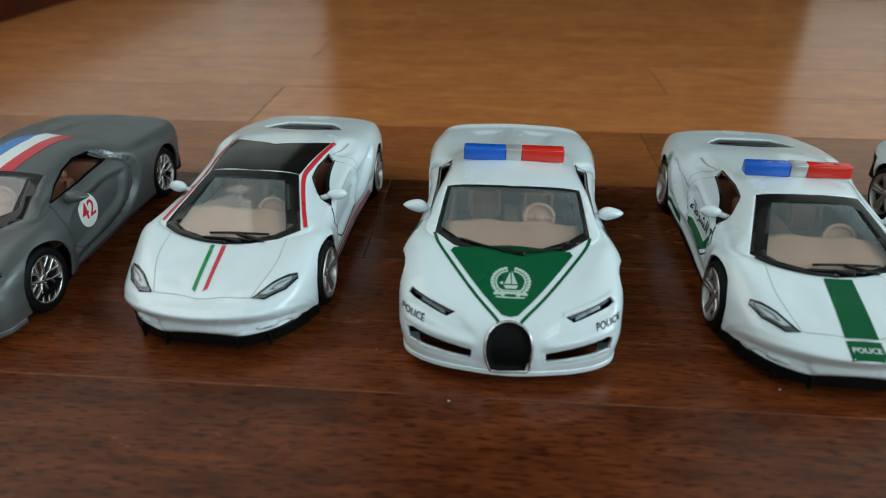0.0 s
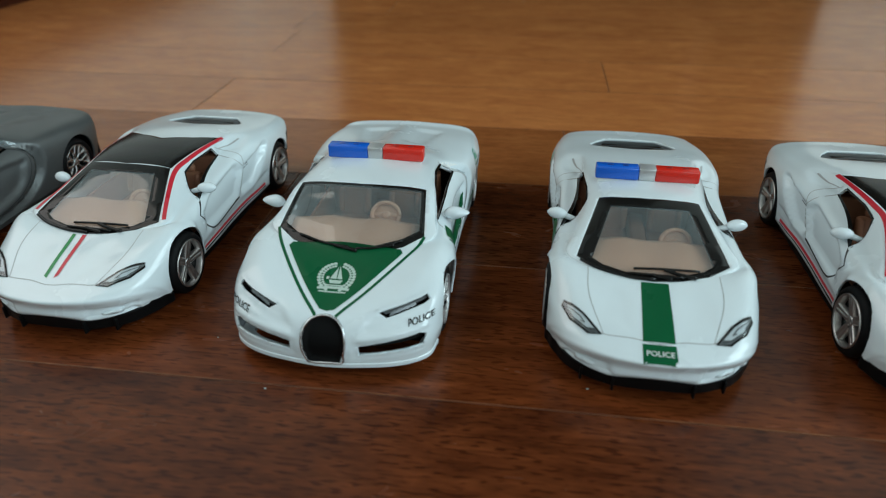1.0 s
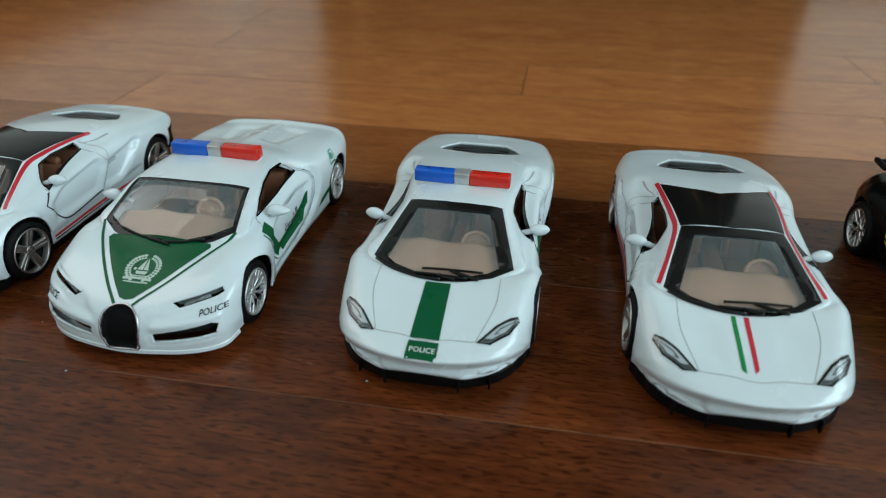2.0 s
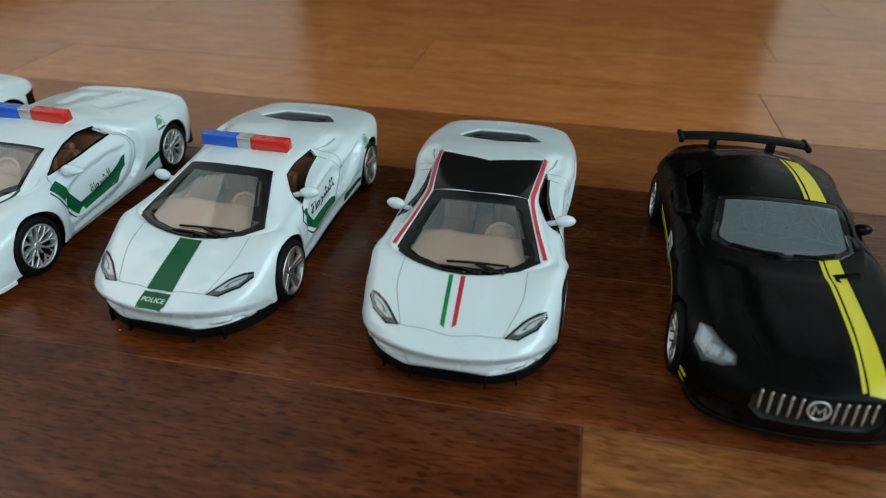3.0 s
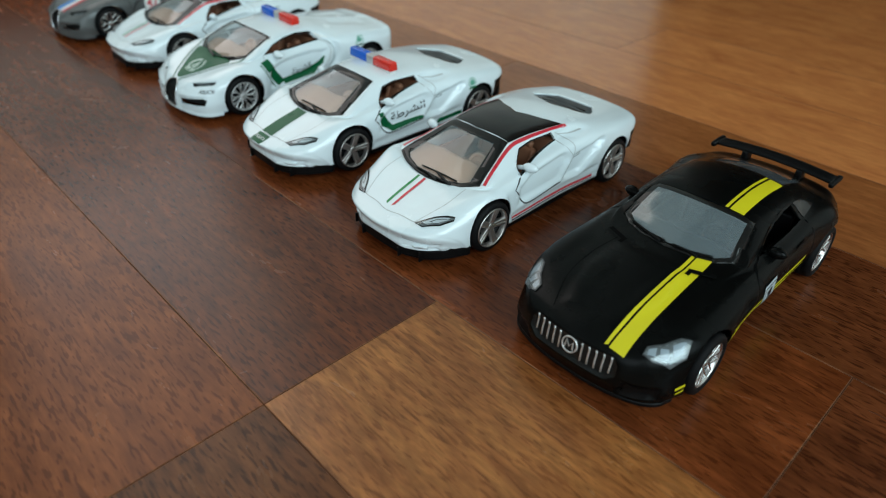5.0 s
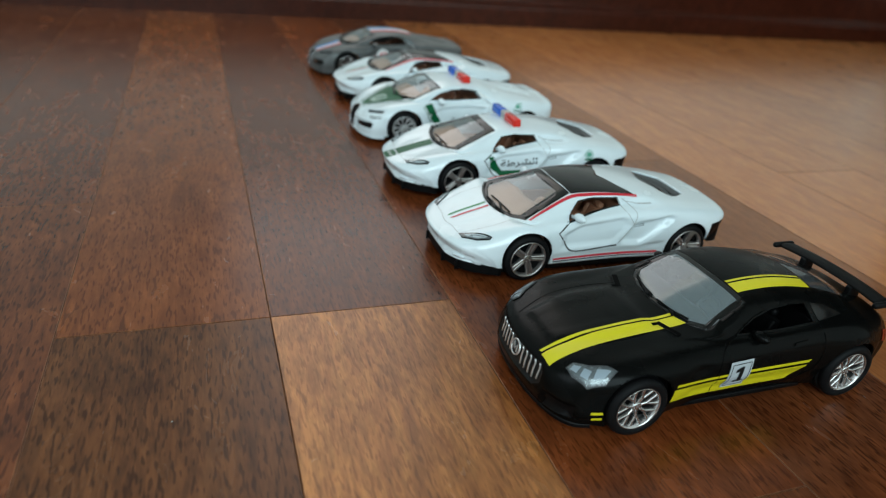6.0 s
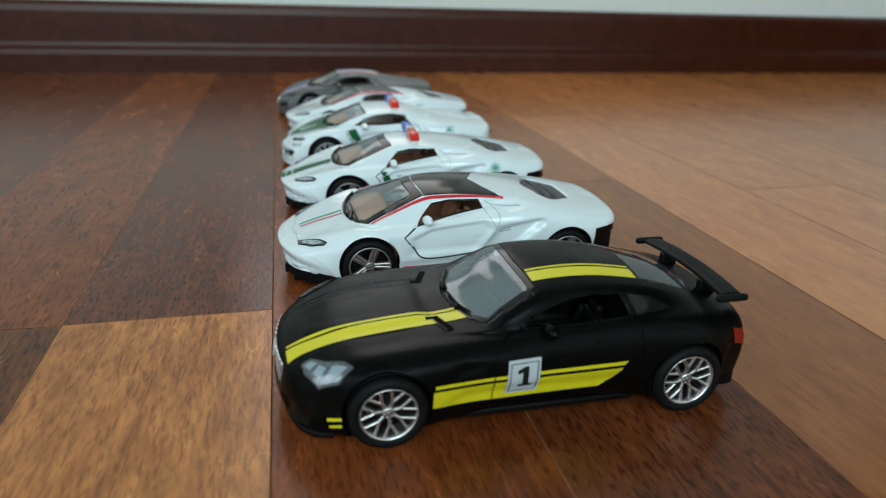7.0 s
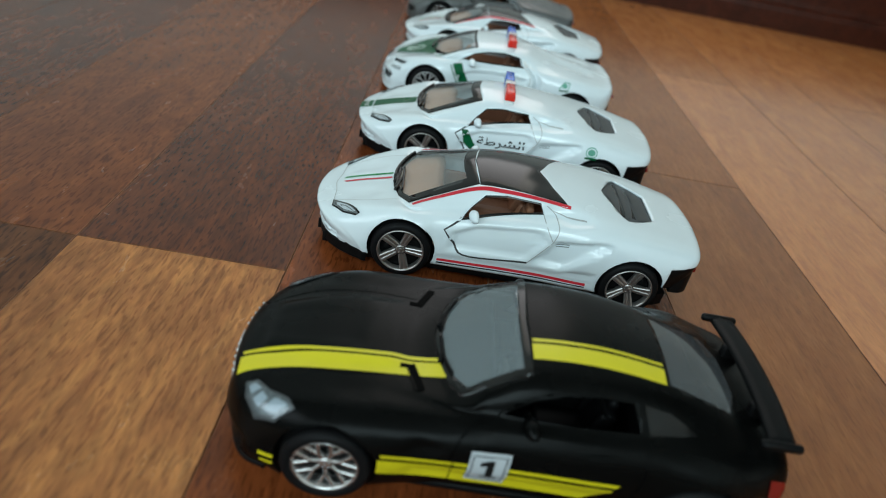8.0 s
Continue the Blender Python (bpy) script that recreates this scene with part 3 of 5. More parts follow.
def arches(car, bm, axles, track, r=10.5, scale=1.0, lift_z=0.4):
    """Cuts the round wheel openings and lines them."""
    for y in axles:
        poly = [(y + r * scale * math.cos(radians(a)), 9.47 * scale + lift_z + r * scale * math.sin(radians(a))) for a in range(0, 360, 12)]
        carve(bm, poly, "x", lambda c: sides(c, 13)).free()
        for s in (1, -1):
            liner = bmesh.new()
            lathe(liner, [(9.0, 0.5), (9.0, r * scale + 0.25), (track - 3.4, r * scale + 0.25)], 36, arc=(-25, 205))
            for v in liner.verts:
                v.co = Vector((s * v.co.x, y + v.co.y, 9.47 * scale + lift_z + v.co.z))
            part("wheel_arch", liner, PLASTIC, car, solid=0.3)


def band(row, z0, top, out, inset, back=False):
    """A lip that follows one edge of the body, from z0 up to top (None: up to that edge); back: the tail's edge."""
    pts = [Vector(p) for p in row]
    bm = bmesh.new()
    rings = []
    for k, p in enumerate(pts):
        d = pts[min(k + 1, len(pts) - 1)] - pts[max(k - 1, 0)]
        n = Vector((d.y, -d.x, 0)).normalized() * (1 if back else -1)
        z1 = top if top is not None else p.z + 0.3
        q = [(0.0, z1), (out, z1 - 0.3), (out, z0 + 0.4), (out - 0.4, z0), (-inset, z0), (-inset, z1)]
        rings.append([bm.verts.new((p.x + n.x * o, p.y + n.y * o, z)) for o, z in q])
    for a, b in zip(rings, rings[1:]):
        for j in range(6):
            bm.faces.new((a[j], a[(j + 1) % 6], b[(j + 1) % 6], b[j]))
    bm.faces.new(rings[0])
    bm.faces.new(rings[-1][::-1])
    bmesh.ops.recalc_face_normals(bm, faces=bm.faces)
    return bm


def full_row(g, k):
    """One cross row of the body from its right edge to its left edge."""
    r = [tuple(p) for p in g[k]]
    return r + [(-x, y, z) for x, y, z in r[-2::-1]]


def chassis(car, g, z0, z1, inset=1.2, mat=None):
    """The dark floor pan, set inside the sills."""
    line = [g[k][0] for k in range(0, len(g), 3)]
    bm = bmesh.new()
    rings = []
    for p in line:
        x = p[0] - inset
        rings.append([bm.verts.new(q) for q in ((-x, p[1], z1), (-x + 0.6, p[1], z0), (x - 0.6, p[1], z0), (x, p[1], z1))])
    for a, b in zip(rings, rings[1:]):
        for j in range(4):
            bm.faces.new((a[j], a[(j + 1) % 4], b[(j + 1) % 4], b[j]))
    bm.faces.new(rings[0])
    bm.faces.new(rings[-1][::-1])
    bmesh.ops.recalc_face_normals(bm, faces=bm.faces)
    part("chassis", bm, mat or PLASTIC, car, "black floor pan", smooth=False)


def cabin(car, mat, dash_y, dash_z, seat_y, floor_z, width, sink=0.4):
    """Dashboard, steering wheel, two seats and the tub that holds them."""
    bm = bmesh.new()
    box(bm, -width, width, dash_y - 14, seat_y + 16, floor_z - 1.2, floor_z, 0.3)
    box(bm, -width, -width + 1.2, dash_y - 12, seat_y + 16, floor_z, floor_z + 9, 0.3)
    box(bm, width - 1.2, width, dash_y - 12, seat_y + 16, floor_z, floor_z + 9, 0.3)
    box(bm, -width, width, seat_y + 12, seat_y + 16, floor_z, floor_z + 15, 0.8)
    box(bm, -2.2, 2.2, dash_y, seat_y + 10, floor_z, floor_z + 6, 0.8)
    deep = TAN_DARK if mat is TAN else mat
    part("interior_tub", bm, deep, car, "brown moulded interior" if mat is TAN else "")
    bm = bmesh.new()
    prof = [(dash_y - 15, dash_z - 4.5), (dash_y - 8, dash_z - 2.2), (dash_y - 1, dash_z), (dash_y + 1.5, dash_z - 0.6), (dash_y + 2.4, dash_z - 3), (dash_y + 2, floor_z + 1)]
    rows = []
    for x in np.linspace(-width + 0.5, width - 0.5, 17):
        bump = 0.7 * math.exp(-((abs(x) - 7.5) / 3.6) ** 2) - 0.6 * (x / width) ** 2
        rows.append([bm.verts.new((x, y, z + (bump if 0 < k < 4 else 0))) for k, (y, z) in enumerate(prof)])
    for a, b in zip(rows, rows[1:]):
        for j in range(len(prof) - 1):
            bm.faces.new((a[j], a[j + 1], b[j + 1], b[j]))
    bmesh.ops.recalc_face_normals(bm, faces=bm.faces)
    part("dashboard", bm, mat, car, solid=0.6)
    bm = bmesh.new()
    c = Vector((7.5, dash_y + 4.2, dash_z - sink))
    tilt = Euler((radians(62), 0, 0)).to_matrix()
    ball(bm, (0, 0, -0.6), (3.9, 3.5, 0.9), 24, 12)
    ball(bm, (0, 0, 0.2), (1.5, 1.3, 0.6), 14, 8)
    box(bm, -3.6, 3.6, -0.55, 0.55, -0.2, 0.5, 0.2)
    box(bm, -0.5, 0.5, -3.3, 0, -0.2, 0.45, 0.2)
    for v in bm.verts:
        v.co = c + tilt @ v.co
    tube(bm, [c + tilt @ Vector((4.0 * math.cos(radians(k * 11.25)), 3.6 * math.sin(radians(k * 11.25)), 0.2)) for k in range(33)], 0.62, 8)
    tube(bm, [c, c + tilt @ Vector((0, 0, -4))], 1.0, 10)
    part("steering_wheel", bm, mat, car)
    for s in (1, -1):
        bm = bmesh.new()
        box(bm, s * 8.2 - 5, s * 8.2 + 5, seat_y - 8, seat_y + 4, floor_z, floor_z + 3.4, 1.1)
        m = pose(s * 8.2, seat_y + 4, floor_z + 2, -18)
        box(bm, -4.8, 4.8, -1.6, 1.6, 0, 10.0, 1.2, m)
        box(bm, -2.6, 2.6, -1.4, 1.2, 9.6, 12.4, 1.0, m)
        for e in (-1, 1):
            box(bm, e * 4.2 - 0.9, e * 4.2 + 0.9, -2.6, 0.6, 1.5, 9.5, 0.7, m)
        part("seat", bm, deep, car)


def door_mirror(car, mat, x, y, z, r, tip=0.0):
    for s in (1, -1):
        bm = bmesh.new()
        made = ball(bm, (0, 0, 0), r, 20, 14)
        for v in made:                      # flat back, drawn-out tip
            if v.co.y > 0.55 * r[1]:
                v.co.y = 0.55 * r[1]
            k = (v.co.x / r[0] + 1) / 2
            v.co.z *= 0.62 + 0.38 * math.sin(math.pi * (0.25 + 0.5 * k)) if k < 0.9 else 0.75
            v.co.z *= 1 - tip * max(0.0, k - 0.3)
            v.co.y += 0.5 * k * r[1]
        for v in bm.verts:
            v.co = Vector((s * (x + v.co.x), y + v.co.y, z + v.co.z))
        tube(bm, [(s * (x - r[0] * 0.5), y + 0.2, z - 0.3), (s * (x - r[0] - 1.6), y + 0.4, z - 1.5), (s * (x - r[0] - 3.2), y + 0.4, z - 2.0)], 0.85, 10)
        bmesh.ops.recalc_face_normals(bm, faces=bm.faces)
        part("door_mirror", bm, mat, car)


def wiper(car, bvh, pts, arm, mat=GLOSSY):
    """A blade laid along the foot of the glass, with its arm."""
    bm = bmesh.new()
    for line, r, up in ((pts, 0.34, 0.5), (arm, 0.5, 0.55)):
        line = spline([(*p, 0) for p in line], 12)
        out = []
        for p in line:
            hit, n, _, _ = bvh.ray_cast(Vector((p[0], p[1], 90)), Vector((0, 0, -1)))
            out.append(hit + n * up)
        tube(bm, out, r, 8)
    part("wiper", bm, mat, car, "black moulded wiper")


def lightbar(car, y, z, half=14.4, depth=4.4, height=4.6):
    bm = bmesh.new()
    box(bm, -half + 0.6, half - 0.6, y - depth / 2 + 0.4, y + depth / 2 - 0.4, z - 1.0, z + 0.5, 0.3)
    base = part("light_bar", bm, PRINT_WHITE, car, "blue and red emergency light bar")
    for s, mat, deep, label in ((-1, LAMP_BLUE, LAMP_BLUE_DARK, "translucent blue lens"), (1, LAMP_RED, LAMP_RED_DARK, "translucent red lens")):
        bm = bmesh.new()
        x0, x1 = sorted((s * 2.3, s * half))
        box(bm, x0, x1, y - depth / 2, y + depth / 2, z + 0.4, z + height, 0.55)
        for v in bm.verts:
            if v.co.z > z + 2:
                v.co.y = y + (v.co.y - y) * 0.86
        part("lens", bm, mat, base, label)
        bm = bmesh.new()
        for x in (0.42, 0.72):
            box(bm, s * half * x - 0.9, s * half * x + 0.9, y - 0.5, y + 0.5, z + height - 0.3, z + height + 0.08, 0.15)
        part("lamp_boss", bm, deep, base)
    bm = bmesh.new()
    box(bm, -2.3, 2.3, y - depth / 2 + 0.1, y + depth / 2 - 0.1, z + 0.4, z + height - 0.1, 0.3)
    for k in range(5):
        box(bm, -2.32, 2.32, y - depth / 2 + 0.45 + k * 0.8, y - depth / 2 + 0.85 + k * 0.8, z + height - 0.25, z + height + 0.12, 0.08)
    part("centre_housing", bm, ALLOY, base, "ribbed silver housing")


def lamp_unit(car, bvh, poly, axis, bar_poly):
    """A head lamp each side: black bezel, dark bowl, bright reflector with a dark divider and a clear cover."""
    cx, cy = sum(p[0] for p in poly) / len(poly), sum(p[1] for p in poly) / len(poly)
    core = [(cx + (x - cx) * 0.7, cy + (y - cy) * 0.7) for x, y in poly]
    for s in (1, -1):
        one, two, three = (p if s > 0 else mirrored(p) for p in (poly, bar_poly, core))
        sign = 1 if axis == "z" else -1
        lamp = decal("headlight", [one], bvh, axis, sign, SMOKE_BOWL, car, "clear-covered headlight", 0.10, 0.8)
        decal("reflector", [three], bvh, axis, sign, LAMP_SILVER, lamp, "pale lamp reflector", 0.18, 0.6)
        decal("divider", ribbon(two, 0.26), bvh, axis, sign, SMOKE, lamp, "dark lamp divider", 0.26, 0.6)
        decal("bezel", ribbon(one, 0.5, True), bvh, axis, sign, GLOSSY, lamp, "", 0.22, 0.8)
        decal("cover", [one], bvh, axis, sign, LENS, lamp, "", 0.45, 0.8).visible_shadow = False


def thing(name, label, m):
    ob = new(name)
    ob.empty_display_size = 0.02
    ob.matrix_basis = m
    return tagged(ob, label, "toy car", "row of toy cars")


# ---- wedge-shaped supercar ----
def wedge_shell():
    b = Shell()
    b.at((22.9, 21.4, 18.6, 15.0, 10.3, 5.0, 0.0), (-53.0, -55.6, -58.6, -60.6, -62.4, -62.9, -63.0), (6.4, 6.5, 6.4, 6.2, 5.9, 6.4, 6.6))
    b.at((23.5, 22.3, 19.5, 15.8, 10.7, 5.2, 0.0), (-52.0, -55.2, -58.8, -61.4, -63.2, -64.0, -64.2), (7.0, 7.7, 7.8, 7.7, 7.5, 7.9, 8.0))
    b.at((24.3, 22.8, 19.9, 15.9, 10.7, 5.2, 0.0), (-50.6, -54.6, -58.4, -61.0, -62.9, -63.9, -64.2), (6.6, 8.8, 9.2, 9.6, 9.9, 10.1, 10.1))
    b.at((25.1, 24.2, 21.4, 16.9, 11.3, 5.5, 0.0), (-48.4, -53.4, -58.2, -61.8, -64.2, -65.4, -65.8), (6.4, 10.4, 11.9, 12.6, 12.9, 13.0, 13.0))
    b.at((25.6, 24.9, 22.0, 17.2, 11.4, 5.5, 0.0), (-47.4, -51.8, -57.0, -60.6, -62.8, -63.8, -64.1), (6.2, 10.8, 13.2, 13.9, 14.0, 14.0, 14.0))
    b.at((26.0, 25.7, 23.0, 18.0, 11.9, 5.7, 0.0), (-46.4, -49.6, -54.2, -57.8, -59.6, -60.4, -60.6), (6.0, 10.8, 14.5, 15.3, 15.1, 15.0, 15.0))
    b.at((25.8, 26.2, 25.0, 20.6, 13.5, 6.5, 0), (-44, -45, -47, -49, -51, -52, -52), (6.0, 11.4, 16.2, 18.6, 18.2, 17.8, 17.7))
    b.at((26.2, 27.2, 27.0, 24.0, 16.4, 8, 0), (-37, -37, -37, -38, -40, -42, -42.5), (6, 12, 18.2, 21.9, 21.3, 20.6, 20.3))
    b.at((26.2, 27.2, 27.1, 24.8, 22.2, 19.4, 0), (-30, -30, -30, -32, -33.6, -34.8, -36.2), (6, 12, 18.7, 21.7, 22.0, 22.7, 23.1))
    b.at((25.5, 26.2, 26.1, 24.3, 21.6, 16.6, 0), -26, (6, 12, 18.5, 21.8, 23, 26.1, 27.9))
    b.at((25.3, 25.6, 25.3, 23.8, 19.8, 13.8, 0), (-14.6, -14.6, -14.6, -14.6, -14.6, -14.6, -16.4), (6, 12, 18.5, 22.2, 24, 30.0, 31.6))
    b.at((25, 25.2, 25, 23.6, 18.9, 15, 0), -4, (6, 12, 18.5, 23.2, 25.0, 30.5, 32.2))
    b.at((25, 25.3, 25.3, 24.0, 19.2, 15.8, 0), 8, (6, 12, 19, 24.2, 26.4, 30.0, 31.4))
    b.at((25.7, 26.6, 27.0, 25.8, 20.7, 14, 0), 20, (6, 12, 20, 25, 27.8, 29.2, 30))
    b.at((26.4, 27.3, 27.2, 25.1, 19.8, 12, 0), 36, (7, 13, 20, 24.5, 26, 26.5, 26.8))
    b.at((25.8, 26.4, 25.9, 23.3, 18.6, 11, 0), (45, 46, 48, 50, 51, 51.5, 52), (11.0, 14.8, 19, 22.5, 23.7, 24, 24))
    b.at((24, 24.5, 24, 22, 17.5, 10, 0), (49, 51, 53.5, 56, 57.5, 58.5, 59), (11, 15, 18.5, 21, 22, 22.4, 22.5))
    b.at((23.5, 23.5, 23, 21, 17, 10, 0), (50, 52, 54, 56, 57.5, 58.3, 58.5), (11, 13.5, 15.5, 16.5, 17, 17, 17))
    return b


SCRIPT = "\uFE94\uFEC3\uFEAE\uFEB8\uFEDF\uFE8D"      # the word for police, in joined letters


def wedge_car(name, label, m, police):
    car = thing(name, label, m)
    shell = wedge_shell()
    bm = shell.build()
    g = shell.grid
    up, side = (lambda c: c.z > 14), (lambda c: sides(c, 12))
    # sculpted hood, air scoops behind the doors and the bumper's upper lip
    for e in (1, -1):
        dent(bm, [(e * 4.5, -59), (e * 15, -56), (e * 16, -47), (e * 11, -42), (e * 5, -45)][::e], "z", up, 0.3, 4.5)
    dent(bm, [(4.6, 12.4), (10.6, 21.4), (27.5, 24.6), (26, 21.6), (14, 11.6)], "x", side, 2.0, 1.0)
    dent(bm, [(11, 10.0), (24, 10.0), (25.2, 13.0), (16, 12.0)], "x", side, 1.2, 1.2)
    dent(bm, [(6.2, 26.2), (7.0, 29.4), (18, 29.0), (23, 27.2), (14, 25.6)], "x", lambda c: sides(c, 15), 0.7, 0.9)
    dent(bm, [(-21.5, 12.2), (-20.5, 18.6), (-14, 21.4), (6, 23.6), (8.6, 20.4), (3, 12.4)], "x", side, 1.2, 1.0)
    dent(bm, [(-24.5, 6.8), (25, 7.4), (25, 11.0), (-24.5, 10.2)], "x", side, 0.45, 1.0)
    for e in (1, -1):
        dent(bm, [(e * 9.5, 6.4), (e * 22.0, 6.2), (e * 22.6, 10.2), (e * 11, 10.4)][::e], "y", lambda c: c.y < -45, 1.0, 1.0)
    bvh = tree_of(bm)
    arches(car, bm, (-35.4, 36.5), 26.5)
    screen = [(0, -41.8), (7, -41.1), (14, -38.9), (19.5, -35.2), (13.6, -14.7), (7, -16.0), (0, -16.5)]
    screen = screen + [(-x, y) for x, y in screen[-2:0:-1]]
    pane = [(0, -40.0), (7, -39.4), (12.8, -37.5), (15.4, -35.6), (10.6, -18.9), (5, -19.8), (0, -20.1)]
    pane = pane + [(-x, y) for x, y in pane[-2:0:-1]]
    surround = carve(bm, screen, "z", up)
    glass = carve(surround, pane, "z", up)
    part("windscreen_surround", surround, GLOSSY, car, "gloss black windscreen surround", solid=0.5)
    g1 = part("windscreen", glass, GLASS, car, "clear windscreen")
    g1.visible_shadow = False
    window_line = [(-18.6, 22.3), (-12.4, 27.9), (-6, 29.0), (4.4, 29.0), (5.8, 26.4), (-6, 24.4)]
    carve(bm, window_line, "x", side).free()
    slot = [(-14.6, 33.6), (-12.6, 31.4), (-6, 28.6), (-2, 26.8), (0, 26.3), (2, 26.8), (6, 28.6), (12.6, 31.4), (14.6, 33.6), (12.2, 38.6), (8.6, 43.0), (-8.6, 43.0), (-12.2, 38.6)]
    vent = carve(bm, slot, "z", up)
    for v in vent.verts:
        v.co.z -= 0.7
    part("engine_cover", vent, SMOKE, car, "sunken black engine cover", solid=0.4)
    for k, y in enumerate((32.2, 36.2)):
        louvre = bmesh.new()
        w = 11.4 - 1.2 * k
        box(louvre, -w, w, y - 0.7, y + 0.7, 26.7 - 0.20 * (y - 29.5), 27.3 - 0.20 * (y - 29.5), 0.15)
        part("louvre", louvre, GLOSSY, car)
    for e in (1, -1):
        decal("cover_panel", [[(0, 37.6), (e * 10.6, 37.8), (e * 8.4, 41.6), (0, 41.8)][::e], [(0, 28.4), (e * 5.6, 30.0), (e * 9.6, 31.2), (0, 31.2)][::e], [(0, 33.4), (e * 11.6, 33.4), (e * 11.0, 35.2), (0, 35.2)][::e]], bvh, "z", 1, COVER, car, "dark grey engine cover panel", -0.5)
    if not police:
        roof = [(-13.8, -14.6), (0, -16.4), (13.8, -14.6), (14.8, -4), (15.6, 4), (16.2, 12.9), (9, 8.6), (4.5, 6.9), (0, 4.8), (-4.5, 6.9), (-9, 8.6), (-16.2, 12.9), (-15.6, 4), (-14.8, -4)]
        lid = carve(bm, roof, "z", lambda c: c.z > 26)
        part("roof_panel", lid, GLOSSY, car, "gloss black roof panel", solid=0.6)
    for e in (1, -1):
        rear = carve(bm, [(46.4, 1), (75, 1), (75, 20.6), (47.2, 18.8)], "x", lambda c: c.x * e > 0)
        part("rear_valance", rear, PLASTIC, car, "black rear valance", solid=0.5)
    part("body", bm, WHITE, car, "glossy white bodywork", solid=0.7)

    # seams and badges
    top = decal("hood_seam", ribbon(curve2([(-20.6, -50.4), (-15.5, -56.6), (-12.5, -58.7), (-6, -59.2), (0, -60.2), (6, -59.2), (12.5, -58.7), (15.5, -56.6), (20.6, -50.4)], 30), 0.22), bvh, "z", 1, SOFT_LINE, car, "", 0.05)
    for e in (1, -1):
        # the hood ridge's slight shade, drawn as a flat grey line
        decal("hood_crease_shade", ribbon(curve2([(e * 16.5, -38.5), (e * 16.2, -48), (e * 12.8, -58.6)], 14), 0.2), bvh, "z", 1, SOFT_LINE, car, "", 0.04)
        door_line = [(-18.8, 22.4), (-23.4, 19.0), (-20.6, 15.5), (-15.5, 11.0), (3.6, 12.0), (9.8, 20.6), (5.8, 26.4)]
        decal("door_seam", ribbon(door_line[:3] + curve2(door_line[2:5], 12)[1:], 0.6), bvh, "x", e, LINE, car, "", 0.06)
        decal("door_seam", ribbon(door_line[4:], 0.28), bvh, "x", e, SOFT_LINE, car, "", 0.06)
        decal("window_trim", ribbon(window_line, 0.45, True), bvh, "x", e, GLOSSY, car, "", 0.12)
        # shading of the buttress steps, drawn as flat grey lines
        decal("buttress_crease_shade", ribbon(curve2([(6.4, 28.8), (10.6, 25.4), (9.9, 20.8)], 12), 0.26), bvh, "x", e, SOFT_LINE, car, "", 0.06)
        decal("buttress_crease_shade", ribbon([(8.4, 27.4), (13.0, 26.8), (19.0, 27.2)], 0.26), bvh, "x", e, SOFT_LINE, car, "", 0.06)
        decal("door_handle", [[(2.0, 17.6), (7.6, 18.5), (7.6, 19.2), (2.4, 18.6)]], bvh, "x", e, WHITE, car, "", 0.35)
        decal("side_marker", ribbon([(11.2, 18.8), (15.0, 19.6), (15.0, 20.3), (11.2, 19.6)], 0.22, True), bvh, "x", e, LINE, car, "", 0.1)
    lamp_unit(car, bvh, [(13.3, -58.9), (16.4, -58.6), (20.6, -54.6), (22.6, -50.4), (22.4, -49.5), (20.2, -51.2), (17.4, -53.8)], "z", [(14.6, -58.2), (16.6, -57.5), (19.8, -54.6), (21.8, -50.9), (18.4, -54.2), (17.2, -56.0), (18.2, -55.4)])
    wiper(car, bvh, [(-5.0, -38.6), (11.5, -37.9)], [(10.6, -40.2), (6.4, -39.4), (2.6, -38.4)])
    wiper(car, bvh, [(-6.5, -40.0), (7.5, -40.2)], [(4.5, -41.0), (-0.5, -40.1)])
    edge = bmesh.new()
    line = curve2([(-18.4, -36.3), (-13, -39.2), (-6, -41.0), (0.5, -41.3)], 14)
    out = []
    for p in line:
        hit, n, _, _ = bvh.ray_cast(Vector((p[0], p[1], 90)), Vector((0, 0, -1)))
        out.append(hit + n * 0.35)
    tube(edge, out, 0.5, 8)
    part("scuttle_trim", edge, GLOSSY, car)

    # black lower bodywork
    flank = [tuple(g[k][0]) for k in range(len(g)) if g[k][0][1] < -45.6]
    row = flank[:0:-2] + full_row(g, 0) + [(-x, y, z) for x, y, z in flank[2::2]]
    lip = part("front_splitter", band(row, 3.0, None, 0.25, 4.5), PLASTIC, car, "black front splitter", smooth=False)
    for x in (-17, -9.5, 9.5, 17):
        p = min(row, key=lambda q: abs(q[0] - x))
        fin = bmesh.new()
        box(fin, x - 0.3, x + 0.3, p[1] - 1.1, p[1] + 1.4, 2.4, 6.0, 0.12)
        part("fin", fin, PLASTIC, lip)
    part("rear_bumper", band(full_row(g, len(g) - 1), 9.2, 17.2, 0.1, 6.0, True), PLASTIC, car, "black rear bumper", smooth=False)
    chassis(car, g, 3.4, 8.0)
    for e in (1, -1):
        skirt = bmesh.new()
        box(skirt, e * 22.6 - 2.2, e * 22.6 + 2.2, -25.5, 25.5, 3.6, 6.6, 0.5)
        part("side_skirt", skirt, PLASTIC, car)
        tail = bmesh.new()
        box(tail, e * 14 - 5, e * 14 + 5, 56.2, 58.0, 15.2, 17.0, 0.4, pose(0, 0, 0, 0, 0, 0))
        part("tail_lamp", tail, LAMP_TAIL, car)
    door_mirror(car, WHITE, 24.9, -15.6, 24.5, (3.0, 1.7, 1.75))
    cabin(car, TAN, -27.5, 24.2, -4, 9.5, 18.2, 2.2)
